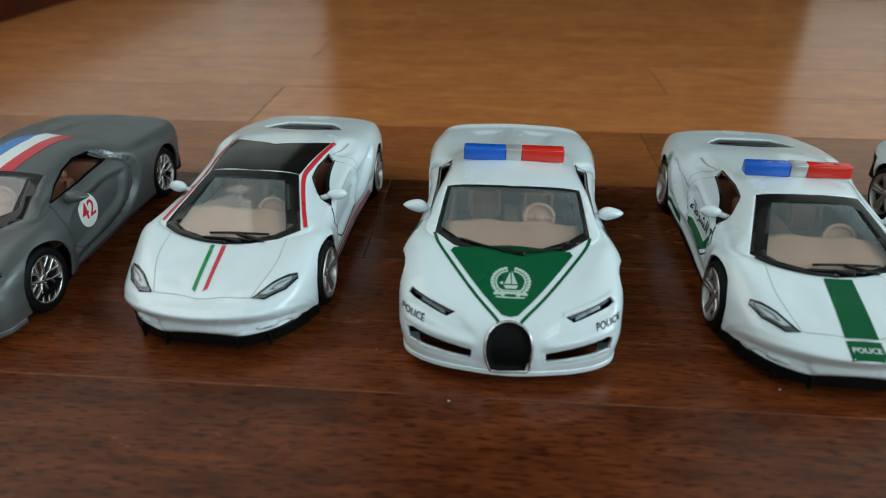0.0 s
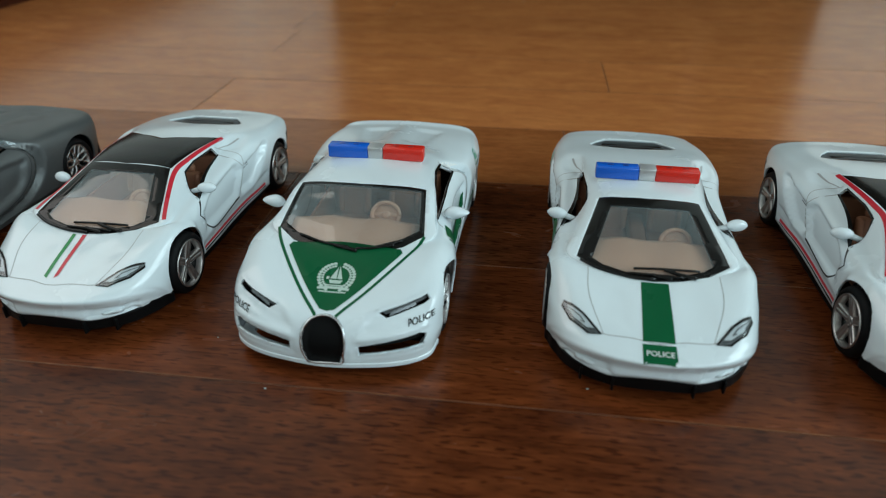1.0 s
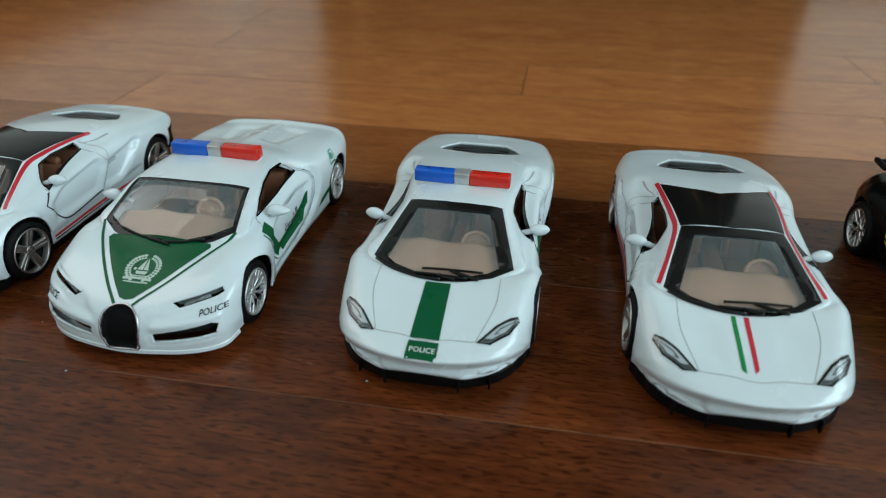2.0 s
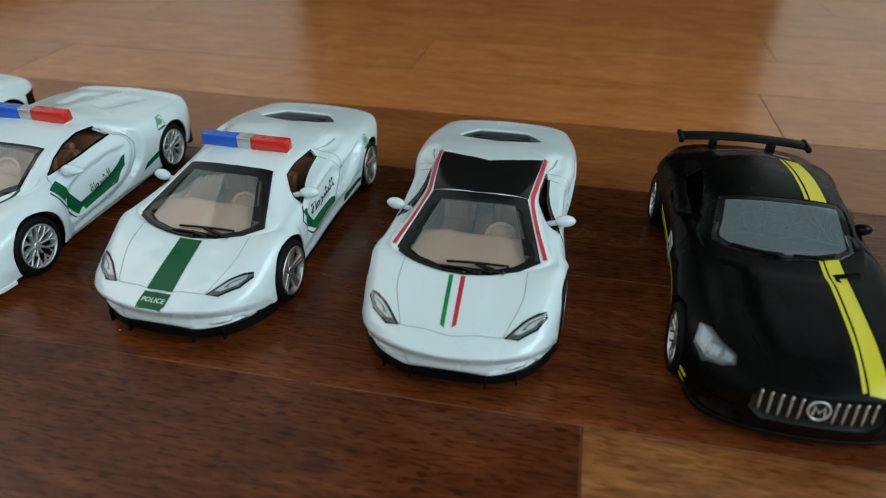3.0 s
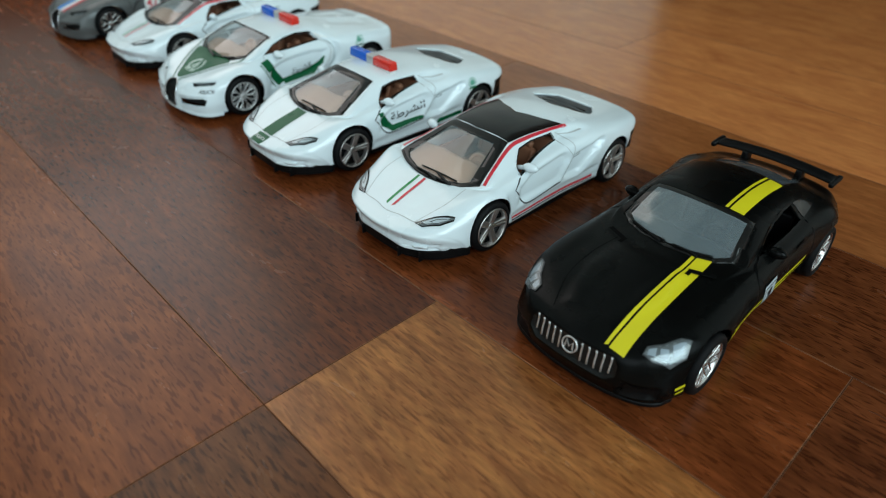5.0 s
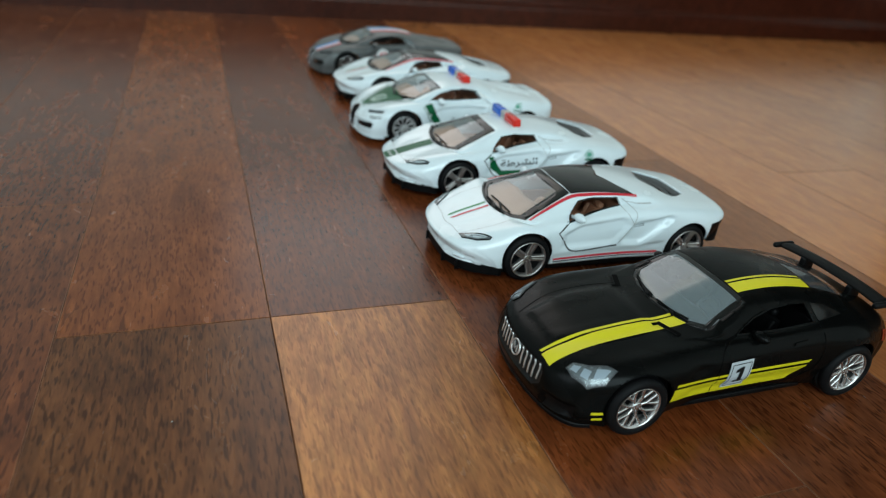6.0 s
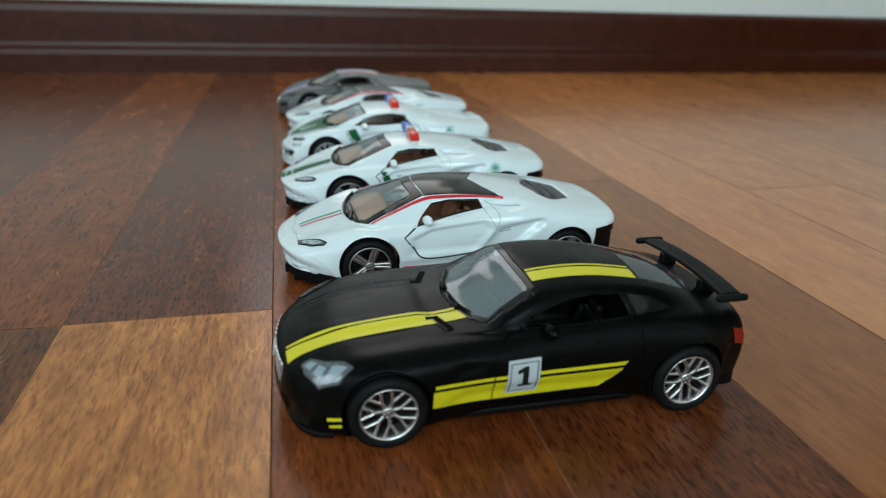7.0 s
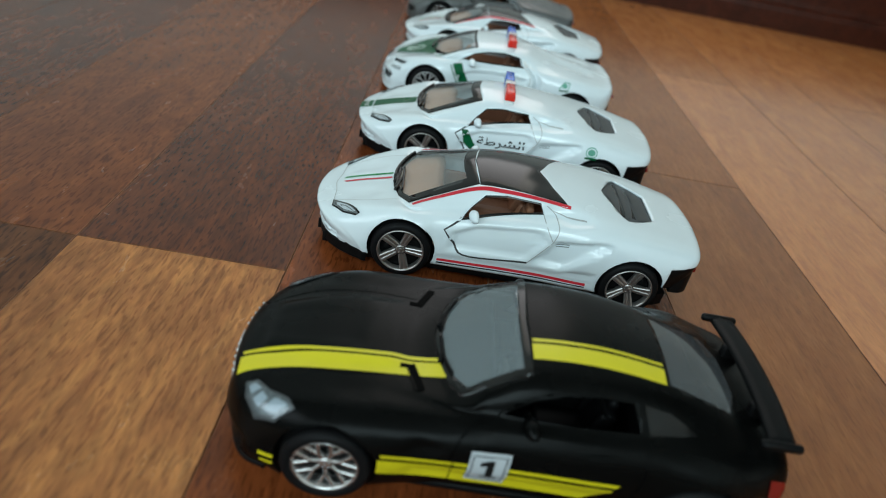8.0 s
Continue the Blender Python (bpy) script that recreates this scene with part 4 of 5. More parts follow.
    fit_wheels(car, "star", (-35.4, 36.5), 26.5)

    if police:
        lightbar(car, -4.1, 31.7, 14.7, 4.4, 4.2)
        decal("green_stripe", [[(-3.2, -42.2), (3.6, -42.2), (3.9, -59.8), (-3.6, -59.8)], [(-3.7, -60.5), (4.0, -60.5), (4.1, -65.6), (-3.8, -65.6)]], bvh, "z", 1, GREEN, car, "dark green hood stripe")
        part("lettering", lay(words("POLICE", 2.0, "z", (0.2, -63.1)), bvh, "z", 1, 0.2), PRINT_WHITE, car, "white printed lettering")
        for e in (1, -1):
            decal("door_chevron", [[(-19.4, 15.0), (-14.8, 11.6), (-11.8, 11.8), (-15.6, 16.0), (-18.6, 20.9), (-21.0, 20.8)]], bvh, "x", e, GREEN, car, "dark green door chevron")
            decal("door_chevron", [[(-14.8, 11.4), (3.2, 12.3), (3.8, 13.5), (-14.4, 13.6)]], bvh, "x", e, GREEN, car, "", 0.13)
            part("door_script", lay(words(SCRIPT, 4.3, "x", (-4.4, 17.4), 3 * e, e < 0, 1.6), bvh, "x", e, 0.2), PRINT_BLACK, car, "dark printed script")
            decal("sill_stripe", [[(10.5, 7.2), (25.5, 8.6), (25.3, 10.4), (12.8, 9.4)]], bvh, "x", e, GREEN, car, "", 0.13)
            decal("wing_badge", [ring2(31.5, 22.0, 1.5, 1.3, 16)] + ribbon(ring2(31.5, 22.0, 2.2, 1.9, 20), 0.35, True), bvh, "x", e, PRINT_CREST, car, "small green crest")
            decal("wing_badge", ribbon([(29.2, 19.6), (33.8, 19.7)], 0.8), bvh, "x", e, GREEN, car, "", 0.14)
    else:
        for quad, mat, tag in (([(-3.6, -42.2), (-2.5, -42.2), (-1.9, -58.2), (-3.0, -57.4)], BRIGHT_GREEN, "green hood stripe"), ([(-0.5, -42.2), (0.7, -42.2), (1.0, -57.0), (0.0, -58.0)], RED, "red hood stripe")):
            decal("hood_stripe", [quad], bvh, "z", 1, mat, car, tag)
        for e in (1, -1):
            rail = curve2([(e * 20.6, -34.1), (e * 17.6, -25), (e * 15.1, -14.8), (e * 15.5, -7), (e * 16.3, 3), (e * 17.0, 13.9)], 40)
            decal("roof_pinstripe", ribbon(rail, 1.15), bvh, "z", 1, RED, car, "red pinstripe beside the roof")
            decal("sill_pinstripe", ribbon([(-24, 7.9), (23.0, 8.2)], 0.9), bvh, "x", e, RED, car, "red sill pinstripe")
            decal("sill_pinstripe", ribbon([(-24, 7.0), (23.0, 7.3)], 0.4), bvh, "x", e, PRINT_BLACK, car, "")
    return car


wedge_white = wedge_car("toy_supercar", "white toy supercar with black roof, red and green pinstripes", pose(0.1851, 0.1770, 0, 0, 0, 0.16), False)
copy_thing(wedge_white, pose(-0.0501, 0.1828, 0, 0, 0, -1.85))
wedge_car("toy_police_car", "white wedge-shaped toy police car with green hood stripe", pose(0.1082, 0.1784, 0, 0, 0, -1.5), True)


# ---- rounded supercar with a horseshoe grille ----
def round_shell():
    b = Shell()
    b.at((25.6, 24.4, 20.6, 15.4, 9.8, 5, 0), (-49, -54.5, -58, -60.3, -61.5, -62.2, -62.5), 4.5)
    b.at((26.4, 25.6, 22.2, 16.6, 10.8, 5.2, 0), (-45, -53.0, -57.6, -60.0, -61.2, -61.8, -62.0), (5, 8.5, 9.5, 10, 10, 10, 10))
    b.at((26.6, 26.6, 24.2, 18.4, 11.8, 5.5, 0), (-43.5, -49.6, -53.6, -56.0, -57.4, -58.0, -58.2), (5, 10, 14, 15.5, 15.8, 15.6, 15.4))
    b.at((26.6, 27.3, 26.0, 21.0, 13.7, 6.5, 0), (-41, -43.5, -47.4, -47.6, -48.2, -48.3, -48.2), (5, 11.5, 17.5, 20.3, 19.6, 19.2, 19))
    b.at((27.0, 28.0, 27.6, 24.2, 17.0, 8, 0), (-33.5, -33.5, -34, -35.5, -37.5, -39, -39.5), (5, 12.5, 19.5, 23, 22.6, 22.2, 22))
    b.at((26.4, 27.2, 27.0, 25.0, 22.9, 20.6, 0), (-26, -26, -26.5, -28, -29.8, -30.8, -32.5), (5, 12.5, 19.5, 23, 23.8, 24.6, 26))
    b.at((25.7, 26.3, 26.1, 24.6, 22.9, 19.8, 0), -23, (5, 12.5, 19.5, 23, 24.5, 28, 29.6))
    b.at((25.2, 25.5, 25.3, 24.1, 22.6, 18.6, 0), (-14.8, -14.8, -14.8, -14.8, -14.8, -14.8, -16.3), (5, 12.5, 19.5, 23, 25.2, 30.8, 32.2))
    b.at((25, 25.3, 25, 23.9, 22.0, 16.6, 0), -2, (5, 12.5, 19.5, 23.3, 26, 31.8, 33.2))
    b.at((25.2, 25.5, 25.4, 24.4, 21.8, 15, 0), 10, (5, 12.5, 19.8, 24, 27, 31.2, 32.7))
    b.at((25.8, 26.4, 26.6, 25.4, 21.5, 13.5, 0), 22, (5, 13, 20.5, 24.8, 26.8, 28.6, 30))
    b.at((26.3, 27.2, 27.2, 25, 20, 12, 0), 37, (6, 14, 21, 24.8, 26.0, 26.6, 27.2))
    b.at((26, 26.6, 26.2, 23.8, 19, 11, 0), (46, 47, 48.5, 50, 51, 51.5, 52), (7, 14, 20.2, 23.4, 24.3, 24.6, 24.8))
    b.at((25, 25.4, 24.8, 22.5, 18, 10.5, 0), (50, 52, 54, 56, 57, 57.6, 58), (7, 14, 19.5, 22.5, 23.5, 23.8, 24))
    b.at((24, 24, 23.5, 21.5, 17.5, 10, 0), (52, 53.5, 55, 56.5, 57.5, 58, 58.2), (6, 9, 12, 14, 15, 15.5, 15.5))
    return b.widen(1.05)


def stripe_between(a, b):
    return a + b[::-1]


def round_car(name, label, m, police):
    car = thing(name, label, m)
    paint = WHITE if police else GREY
    soft = SOFT_LINE if police else LINE
    shell = round_shell()
    bm = shell.build()
    g = shell.grid
    up, side, nose = (lambda c: c.z > 17), (lambda c: sides(c, 12)), (lambda c: c.y < -40)
    # raised fins on the roof's spine, pressed-in lamps, intakes and grille
    horseshoe = [(-4.0, 4.6), (-5.0, 7.5), (-5.4, 10.5), (-5.0, 13.2), (-3.6, 15.0), (-1.6, 15.7), (0, 15.8), (1.6, 15.7), (3.6, 15.0), (5.0, 13.2), (5.4, 10.5), (5.0, 7.5), (4.0, 4.6)]
    lamp = [(13.2, 16.6), (24.4, 18.9), (25.2, 17.9), (23.8, 17.2), (15.2, 15.5)]
    intake = [(9.0, 7.0), (8.8, 9.5), (23.6, 12.0), (25.2, 11.3), (24.6, 8.6)]
    for e in (1, -1):
        q = lambda p: p if e > 0 else mirrored(p)
        dent(bm, q([(6.8, 12.4), (11, 16.6), (25.5, 19.0), (25.5, 15.6), (12, 12.4)]), "y", nose, 0.5, 1.4)
        dent(bm, q([(7.0, 5.6), (7.0, 10.4), (24.6, 12.2), (25, 7.0)]), "y", nose, 0.35, 1.0)
        dent(bm, q([(3, -52), (9, -48), (15, -40), (8, -41)]), "z", up, -0.3, 3.0)
        dent(bm, q([(6.6, 10.6), (9, 12.4), (25.5, 14.2), (25.8, 12.6), (10, 10.4)]), "y", nose, -0.55, 0.9)
    arc_out = curve2([(6.5, 29.9), (10, 29.0), (18.6, 24.0), (19.0, 15.5), (13, 9.2), (2, 6.4), (-23, 5.8)], 40)
    arc_in = curve2([(7.6, 28.3), (9.6, 27.4), (14.8, 23.0), (14.8, 16.0), (9.5, 11.0), (0, 8.6), (-23, 7.6)], 40)
    dent(bm, stripe_between(arc_out, arc_in), "x", side, 2.3, 1.3)
    dent(bm, stripe_between(curve2([(-24, 9), (-20, 20), (0, 23), (12, 22)], 16), curve2([(-22, 8.5), (-4, 10), (8, 13), (12.5, 21)], 16)), "x", side, 1.3, 1.8)
    dent(bm, [(-2.6, 8), (2.6, 8), (2.0, 52), (-2.0, 52)], "z", up, -0.45, 1.4)
    for e in (1, -1):
        dent(bm, [(e * 4, 26), (e * 11, 24), (e * 15, 46), (e * 4, 48)][::e], "z", up, 0.7, 2.0)
    dent(bm, horseshoe, "y", nose, 1.0, 0.8)
    bvh = tree_of(bm)
    for e in (1, -1):
        q = lambda p: p if e > 0 else mirrored(p)
        for outline, deep, mat, name_of, tag in ((intake, 3.0, PRINT_BLACK, "front_intake", "black front air intake"), (lamp, 1.5, SMOKE, "headlight", "slim dark headlight slot")):
            hole = carve(bm, q(outline), "y", nose)
            for v in hole.verts:
                v.co += Vector((-e * deep * 0.3, deep, 0))
            slot = part(name_of, hole, mat, car, tag)
            if name_of == "headlight":
                decal("reflector", [q([(15.8, 15.9), (22.4, 17.2), (22.0, 17.9), (16.2, 16.6)])], bvh, "y", -1, SMOKE_BOWL, slot, "", -1.2, 0.8)
    arches(car, bm, (-37.5, 37.5), 27.2, 10.6)
    screen = [(0, -39.4), (8, -38.2), (15.2, -35.0), (20.5, -30.8), (18.5, -14.7), (8, -15.7), (0, -16.1)]
    screen = screen + [(-x, y) for x, y in screen[-2:0:-1]]
    pane = [(0, -36.9), (8, -35.7), (14.6, -32.8), (19.0, -29.4), (17.4, -16.1), (8, -16.9), (0, -17.2)]
    if not police:
        pane = [(x * 0.88, -27 + (y + 27) * 0.9) for x, y in pane]
    pane = pane + [(-x, y) for x, y in pane[-2:0:-1]]
    surround = carve(bm, screen, "z", up)
    glass = carve(surround, pane, "z", up)
    part("windscreen_surround", surround, GLOSSY, car, "gloss black windscreen surround", solid=0.5)
    pane_ob = part("windscreen", glass, GLASS, car, "clear windscreen")
    pane_ob.visible_shadow = False
    opening = [(-21.5, 25.0), (-16, 28.2), (-9, 29.8), (-1, 30.3), (7.0, 29.4), (9.2, 26.2), (-6, 25.2)]
    carve(bm, opening, "x", lambda c: sides(c, 12)).free()
    part("body", bm, paint, car, "glossy white bodywork" if police else "satin grey metal bodywork", solid=0.7)
    for e in (1, -1):
        q = lambda p: p if e > 0 else mirrored(p)
        decal("quarter_window", [[(9.8, 26.4), (8.4, 29.2), (12.5, 28.0), (16.0, 25.8)]], bvh, "x", e, PRINT_WHITE if police else DARK_GLASS, car, "", 0.1)
        line = curve2([(-21.8, 25.0), (-24.4, 21), (-22.6, 14), (-17.5, 8.8), (0, 9.4), (9.5, 13), (13.6, 19), (13.0, 24), (8, 27)], 50)
        decal("door_seam", ribbon(line, 0.3), bvh, "x", e, LINE if not police else SOFT_LINE, car, "", 0.05)
        decal("window_trim", ribbon(opening, 0.5, True), bvh, "x", e, BLACK, car, "", 0.25)
        decal("door_handle", [[(-4.2, 20.2), (2.0, 21.4), (2.2, 22.4), (-3.8, 21.4)]], bvh, "x", e, paint, car, "", 0.45)
        decal("side_blade", ribbon(curve2([(13.4, 25.4), (15.2, 23.4), (16.7, 18), (12.6, 11.5), (3.8, 8.3), (-21, 7.5)], 40), 1.0), bvh, "x", e, SILVER if not police else WHITE, car, "", 0.3)
        decal("lamp_lip", ribbon(q([(13.0, 16.8), (24.8, 19.2)]), 0.5), bvh, "y", -1, paint, car, "", 0.5, 0.8)
        decal("intake_lip", ribbon(q([(9.0, 6.9), (24.2, 8.2)]), 0.6), bvh, "y", -1, paint, car, "", 0.5, 0.8)
    grille = decal("grille", [horseshoe], bvh, "y", -1, PLASTIC, car, "black horseshoe grille with chrome rim", 0.15, 0.8)
    rim = bmesh.new()
    pts = []
    for x, z in curve2(horseshoe + horseshoe[:1], 60):
        hit, n, _, _ = bvh.ray_cast(Vector((x * 1.04, -120, z)), Vector((0, 1, 0)))
        if hit:
            pts.append(hit + Vector((0, -0.3, 0)))
    tube(rim, pts, 0.32, 8)
    part("grille_rim", rim, CHROME, grille, "chrome rim")
    wiper(car, bvh, [(-13.5, -33.6), (-6, -36.2), (1, -37.2)], [(3.4, -38.0), (-3, -36.9)])
    wiper(car, bvh, [(3, -37.4), (9, -36.2), (15, -33.2)], [(13.0, -35.0), (9.5, -35.8)])
    part("front_lip", band(full_row(g, 0), 3.0, 4.7, 0.25, 4.0), paint, car, "", smooth=False)
    part("rear_bumper", band(full_row(g, len(g) - 1), 4.5, 15.9, 0.1, 6.0, True), PLASTIC, car, "black rear bumper", smooth=False)
    tail = bmesh.new()
    box(tail, -20, 20, 57.0, 58.9, 19.0, 20.0, 0.3)
    part("tail_lamp", tail, LAMP_TAIL, car)
    chassis(car, g, 3.2, 6.5)
    for e in (1, -1):
        skirt = bmesh.new()
        box(skirt, e * 23.2 - 2.2, e * 23.2 + 2.2, -26, 26, 3.4, 5.6, 0.5)
        part("side_skirt", skirt, paint, car)
    door_mirror(car, paint, 27.6, -16.9, 25.0, (3.7, 2.0, 2.1), 0.75)
    cabin(car, TAN, -24.5, 25.2, -2, 9.5, 18.6)
    fit_wheels(car, "lattice" if police else "fork", (-37.5, 37.5), 27.2)

    if police:
        lightbar(car, 2.3, 32.4, 15.0, 4.7, 4.4)
        edge = curve2([(2.8, -58.0), (7.8, -52.2), (13.5, -44.3), (18.6, -36.0), (20.8, -31.0)], 26)
        outer = [(-x, y) for x, y in edge]
        off = lambda d: [(x - d * 0.86, y + d * 0.5) for x, y in edge]
        fill = [p for p in off(1.9)[1:] if p[1] < -37.0] + [(15.0, -35.8), (8, -38.6), (0, -39.7)]
        fill = [(0, -56.6)] + fill
        decal("hood_panel", [fill + [(-x, y) for x, y in fill[-2:0:-1]]], bvh, "z", 1, GREEN, car, "dark green hood panel with white edging")
        for e in (1, -1):
            q = lambda p: p if e > 0 else [(-x, y) for x, y in p]
            decal("hood_edging", ribbon(q(off(0.2)), 0.8), bvh, "z", 1, GREEN, car, "dark green edging")
        wreath = []
        for e in (1, -1):
            for k in range(13):
                a = radians(-66 + 11.6 * k)
                for r, w in ((4.6, 0.44), (3.7, 0.32)):
                    wreath.append(ring2(e * r * math.cos(a), -46.4 + r * 0.95 * math.sin(a), w * 1.25, w, 8))
        wreath += [[(-1.8, -47.4), (1.9, -47.4), (1.4, -48.4), (-1.3, -48.4)], [(-0.2, -43.2), (0.1, -47.0), (-1.6, -47.0)], [(0.2, -42.8), (1.7, -47.0), (0.3, -47.0)], [(-2.6, -46.4), (-1.9, -46.4), (-1.9, -47.2), (-2.6, -47.2)]]
        wreath += ribbon([(-4.2, -50.2), (-1.4, -49.7), (1.4, -49.7), (4.2, -50.2)], 0.75) + ribbon([(-3.6, -51.1), (3.6, -51.1)], 0.4) + ribbon([(-2.6, -49.0), (2.6, -49.0)], 0.35)
        decal("hood_crest", wreath, bvh, "z", 1, PRINT_PALE, car, "pale printed wreath and boat crest", 0.2, 0.9)
        for e in (1, -1):
            part("lettering", lay(words("POLICE", 1.85, "y", (e * 23.6, 14.7), e * 8), bvh, "y", -1, 0.2), PRINT_BLACK, car, "dark printed lettering")
            decal("door_chevron", [[(-26.0, 22.6), (-21.4, 23.4), (-18.4, 17.4), (-13.8, 11.0), (-18.0, 9.6), (-21.6, 14.6)]], bvh, "x", e, GREEN, car, "dark green door panel")
            decal("door_chevron", ribbon([(-26.8, 22.0), (-22.6, 14.2), (-19.6, 9.4)], 0.5), bvh, "x", e, GREEN, car, "", 0.13)
            decal("door_stripe", [[(-14.4, 9.6), (3.0, 11.0), (9.0, 14.8), (10.6, 18.6), (6.6, 16.2), (-1.0, 13.6), (-14.8, 12.4)]], bvh, "x", e, GREEN, car, "", 0.14)
            part("door_script", lay(words(SCRIPT, 4.0, "x", (-3.4, 14.6), 7 * e, e < 0), bvh, "x", e, 0.2), PRINT_BLACK, car, "dark printed script")
            decal("wing_stripe", [[(17.5, 8.6), (27, 10.4), (27.2, 12.6), (19.6, 10.8)]], bvh, "x", e, GREEN, car, "", 0.13)
            decal("wing_badge", [ring2(31.4, 22.6, 1.5, 1.1, 16)] + ribbon([(28.8, 20.8), (31.0, 24.1), (33.8, 24.2), (33.4, 21.0)], 0.5), bvh, "x", e, PRINT_CREST, car, "small green crest", 0.13, 0.8)
            decal("wing_badge", ribbon([(29.0, 20.2), (33.6, 20.4)], 0.7), bvh, "x", e, GREEN, car, "", 0.14)
    else:
        for x0, x1, mat, tag in ((-5.0, 0.5, BLUE, "blue roof stripe"), (0.5, 5.5, PRINT_WHITE, "white roof stripe"), (5.5, 9.8, RED, "red roof stripe")):
            decal("roof_stripe", [[(x0, -15.8), (x1, -15.6), (x1, 16.5), (x0, 16.5)]], bvh, "z", 1, mat, car, tag)
            decal("hood_stripe", [[(x0 * 0.8, -57.4), (x1 * 0.8, -57.4), (x1, -39.2), (x0, -39.2)]], bvh, "z", 1, mat, car, "")
        for e in (1, -1):
            disc = decal("number_disc", [ring2(-9.6, 17.0, 5.1, 5.3, 28)], bvh, "x", e, PRINT_WHITE, car, "white disc with a red race number", 0.14)
            part("number", lay(words("42", 7.2, "x", (-9.6, 16.9), 0, e < 0), bvh, "x", e, 0.24), RED, disc, "red number 42")
    return car


round_car("toy_police_car", "white rounded toy police car with green hood panel", pose(0.0266, 0.1760, 0, 0, 0, -0.8), True)
round_car("toy_racing_car", "satin grey toy racing car with blue, white and red stripes", pose(-0.1296, 0.1743, 0, 0, 0, 0), False)


# ---- long-nosed coupe ----
def coupe_shell():
    b = Shell()
    b.at((24, 22.5, 19, 14.5, 10, 5, 0), (-49.4, -53.8, -56.9, -58.7, -59.7, -60.2, -60.3), 4.2)
    b.at((25.5, 24.5, 21, 16, 11, 5.5, 0), (-45, -51, -56.6, -59.8, -61.2, -61.8, -62), (4, 8, 9, 9.5, 10, 10, 10))
    b.at((26, 25.8, 23, 18, 12, 6, 0), (-43, -46, -51.8, -56.4, -58.9, -60.0, -60.4), (4, 10, 14.4, 16.6, 17.2, 17.4, 17.5))
    b.at((26.3, 26.8, 25.3, 21, 14.5, 7, 0), (-41, -42, -44.5, -47, -49, -50, -50.5), (4, 11.5, 17.5, 20.5, 21, 21.2, 21.3))
    b.at((26.5, 27.2, 26.6, 22.5, 15.5, 7.5, 0), -36, (4, 12, 19, 22.3, 22.8, 23.2, 23.4))
    b.at((22.4, 25.6, 26.1, 23.4, 20.8, 18.2, 0), (-18, -18, -18, -16.5, -14.6, -13.8, -18.9), (4, 12, 19.5, 23, 24.0, 24.7, 25.1))
    b.at((21.6, 25.4, 25.8, 23.7, 21.4, 17.4, 0), -7, (4, 12, 19.5, 23.2, 24.6, 28.3, 30.2))
    b.at((21.4, 25.3, 25.6, 23.8, 21.5, 16.4, 0), (0.6, 0.6, 0.6, 0.6, 0.6, 0.6, 0.0), (4, 12, 19.5, 23.4, 25.2, 31.6, 33.3))
    b.at((21.4, 25.4, 25.7, 24.2, 21.6, 15.9, 0), 14, (4, 12, 19.5, 23.7, 25.8, 32.2, 34.2))
    b.at((22.4, 25.6, 25.9, 24.3, 20.9, 14.4, 0), 27, (4, 12.5, 20, 24.2, 26.4, 31, 32.7))
    b.at((25.8, 27.0, 26.9, 24.6, 19.6, 11.8, 0), 39, (5, 13.5, 20.8, 24.6, 26.6, 28.8, 30.1))
    b.at((24.8, 25.4, 24.9, 22.2, 17.6, 10.6, 0), 47.4, (6, 13.5, 20, 23.8, 25.2, 26.2, 26.8))
    b.at((23.6, 23.8, 22.9, 20.2, 16.2, 9.8, 0), (49.4, 50.8, 52.3, 54, 55.2, 56, 56.3), (6, 13, 19, 22.5, 23.6, 24, 24.2))
    b.at((22.6, 22.6, 21.8, 19.4, 15.8, 9.6, 0), (52.0, 54.4, 56.3, 57.6, 58.4, 58.8, 59.0), (6, 11, 15.5, 18.5, 19.5, 20, 20))
    b.at((21.8, 21.8, 21.2, 19.2, 15.8, 9.6, 0), (51.6, 53.8, 55.6, 57, 57.8, 58.2, 58.4), (5, 5.5, 6, 6.5, 7, 7, 7))
    return b.widen(1.04)


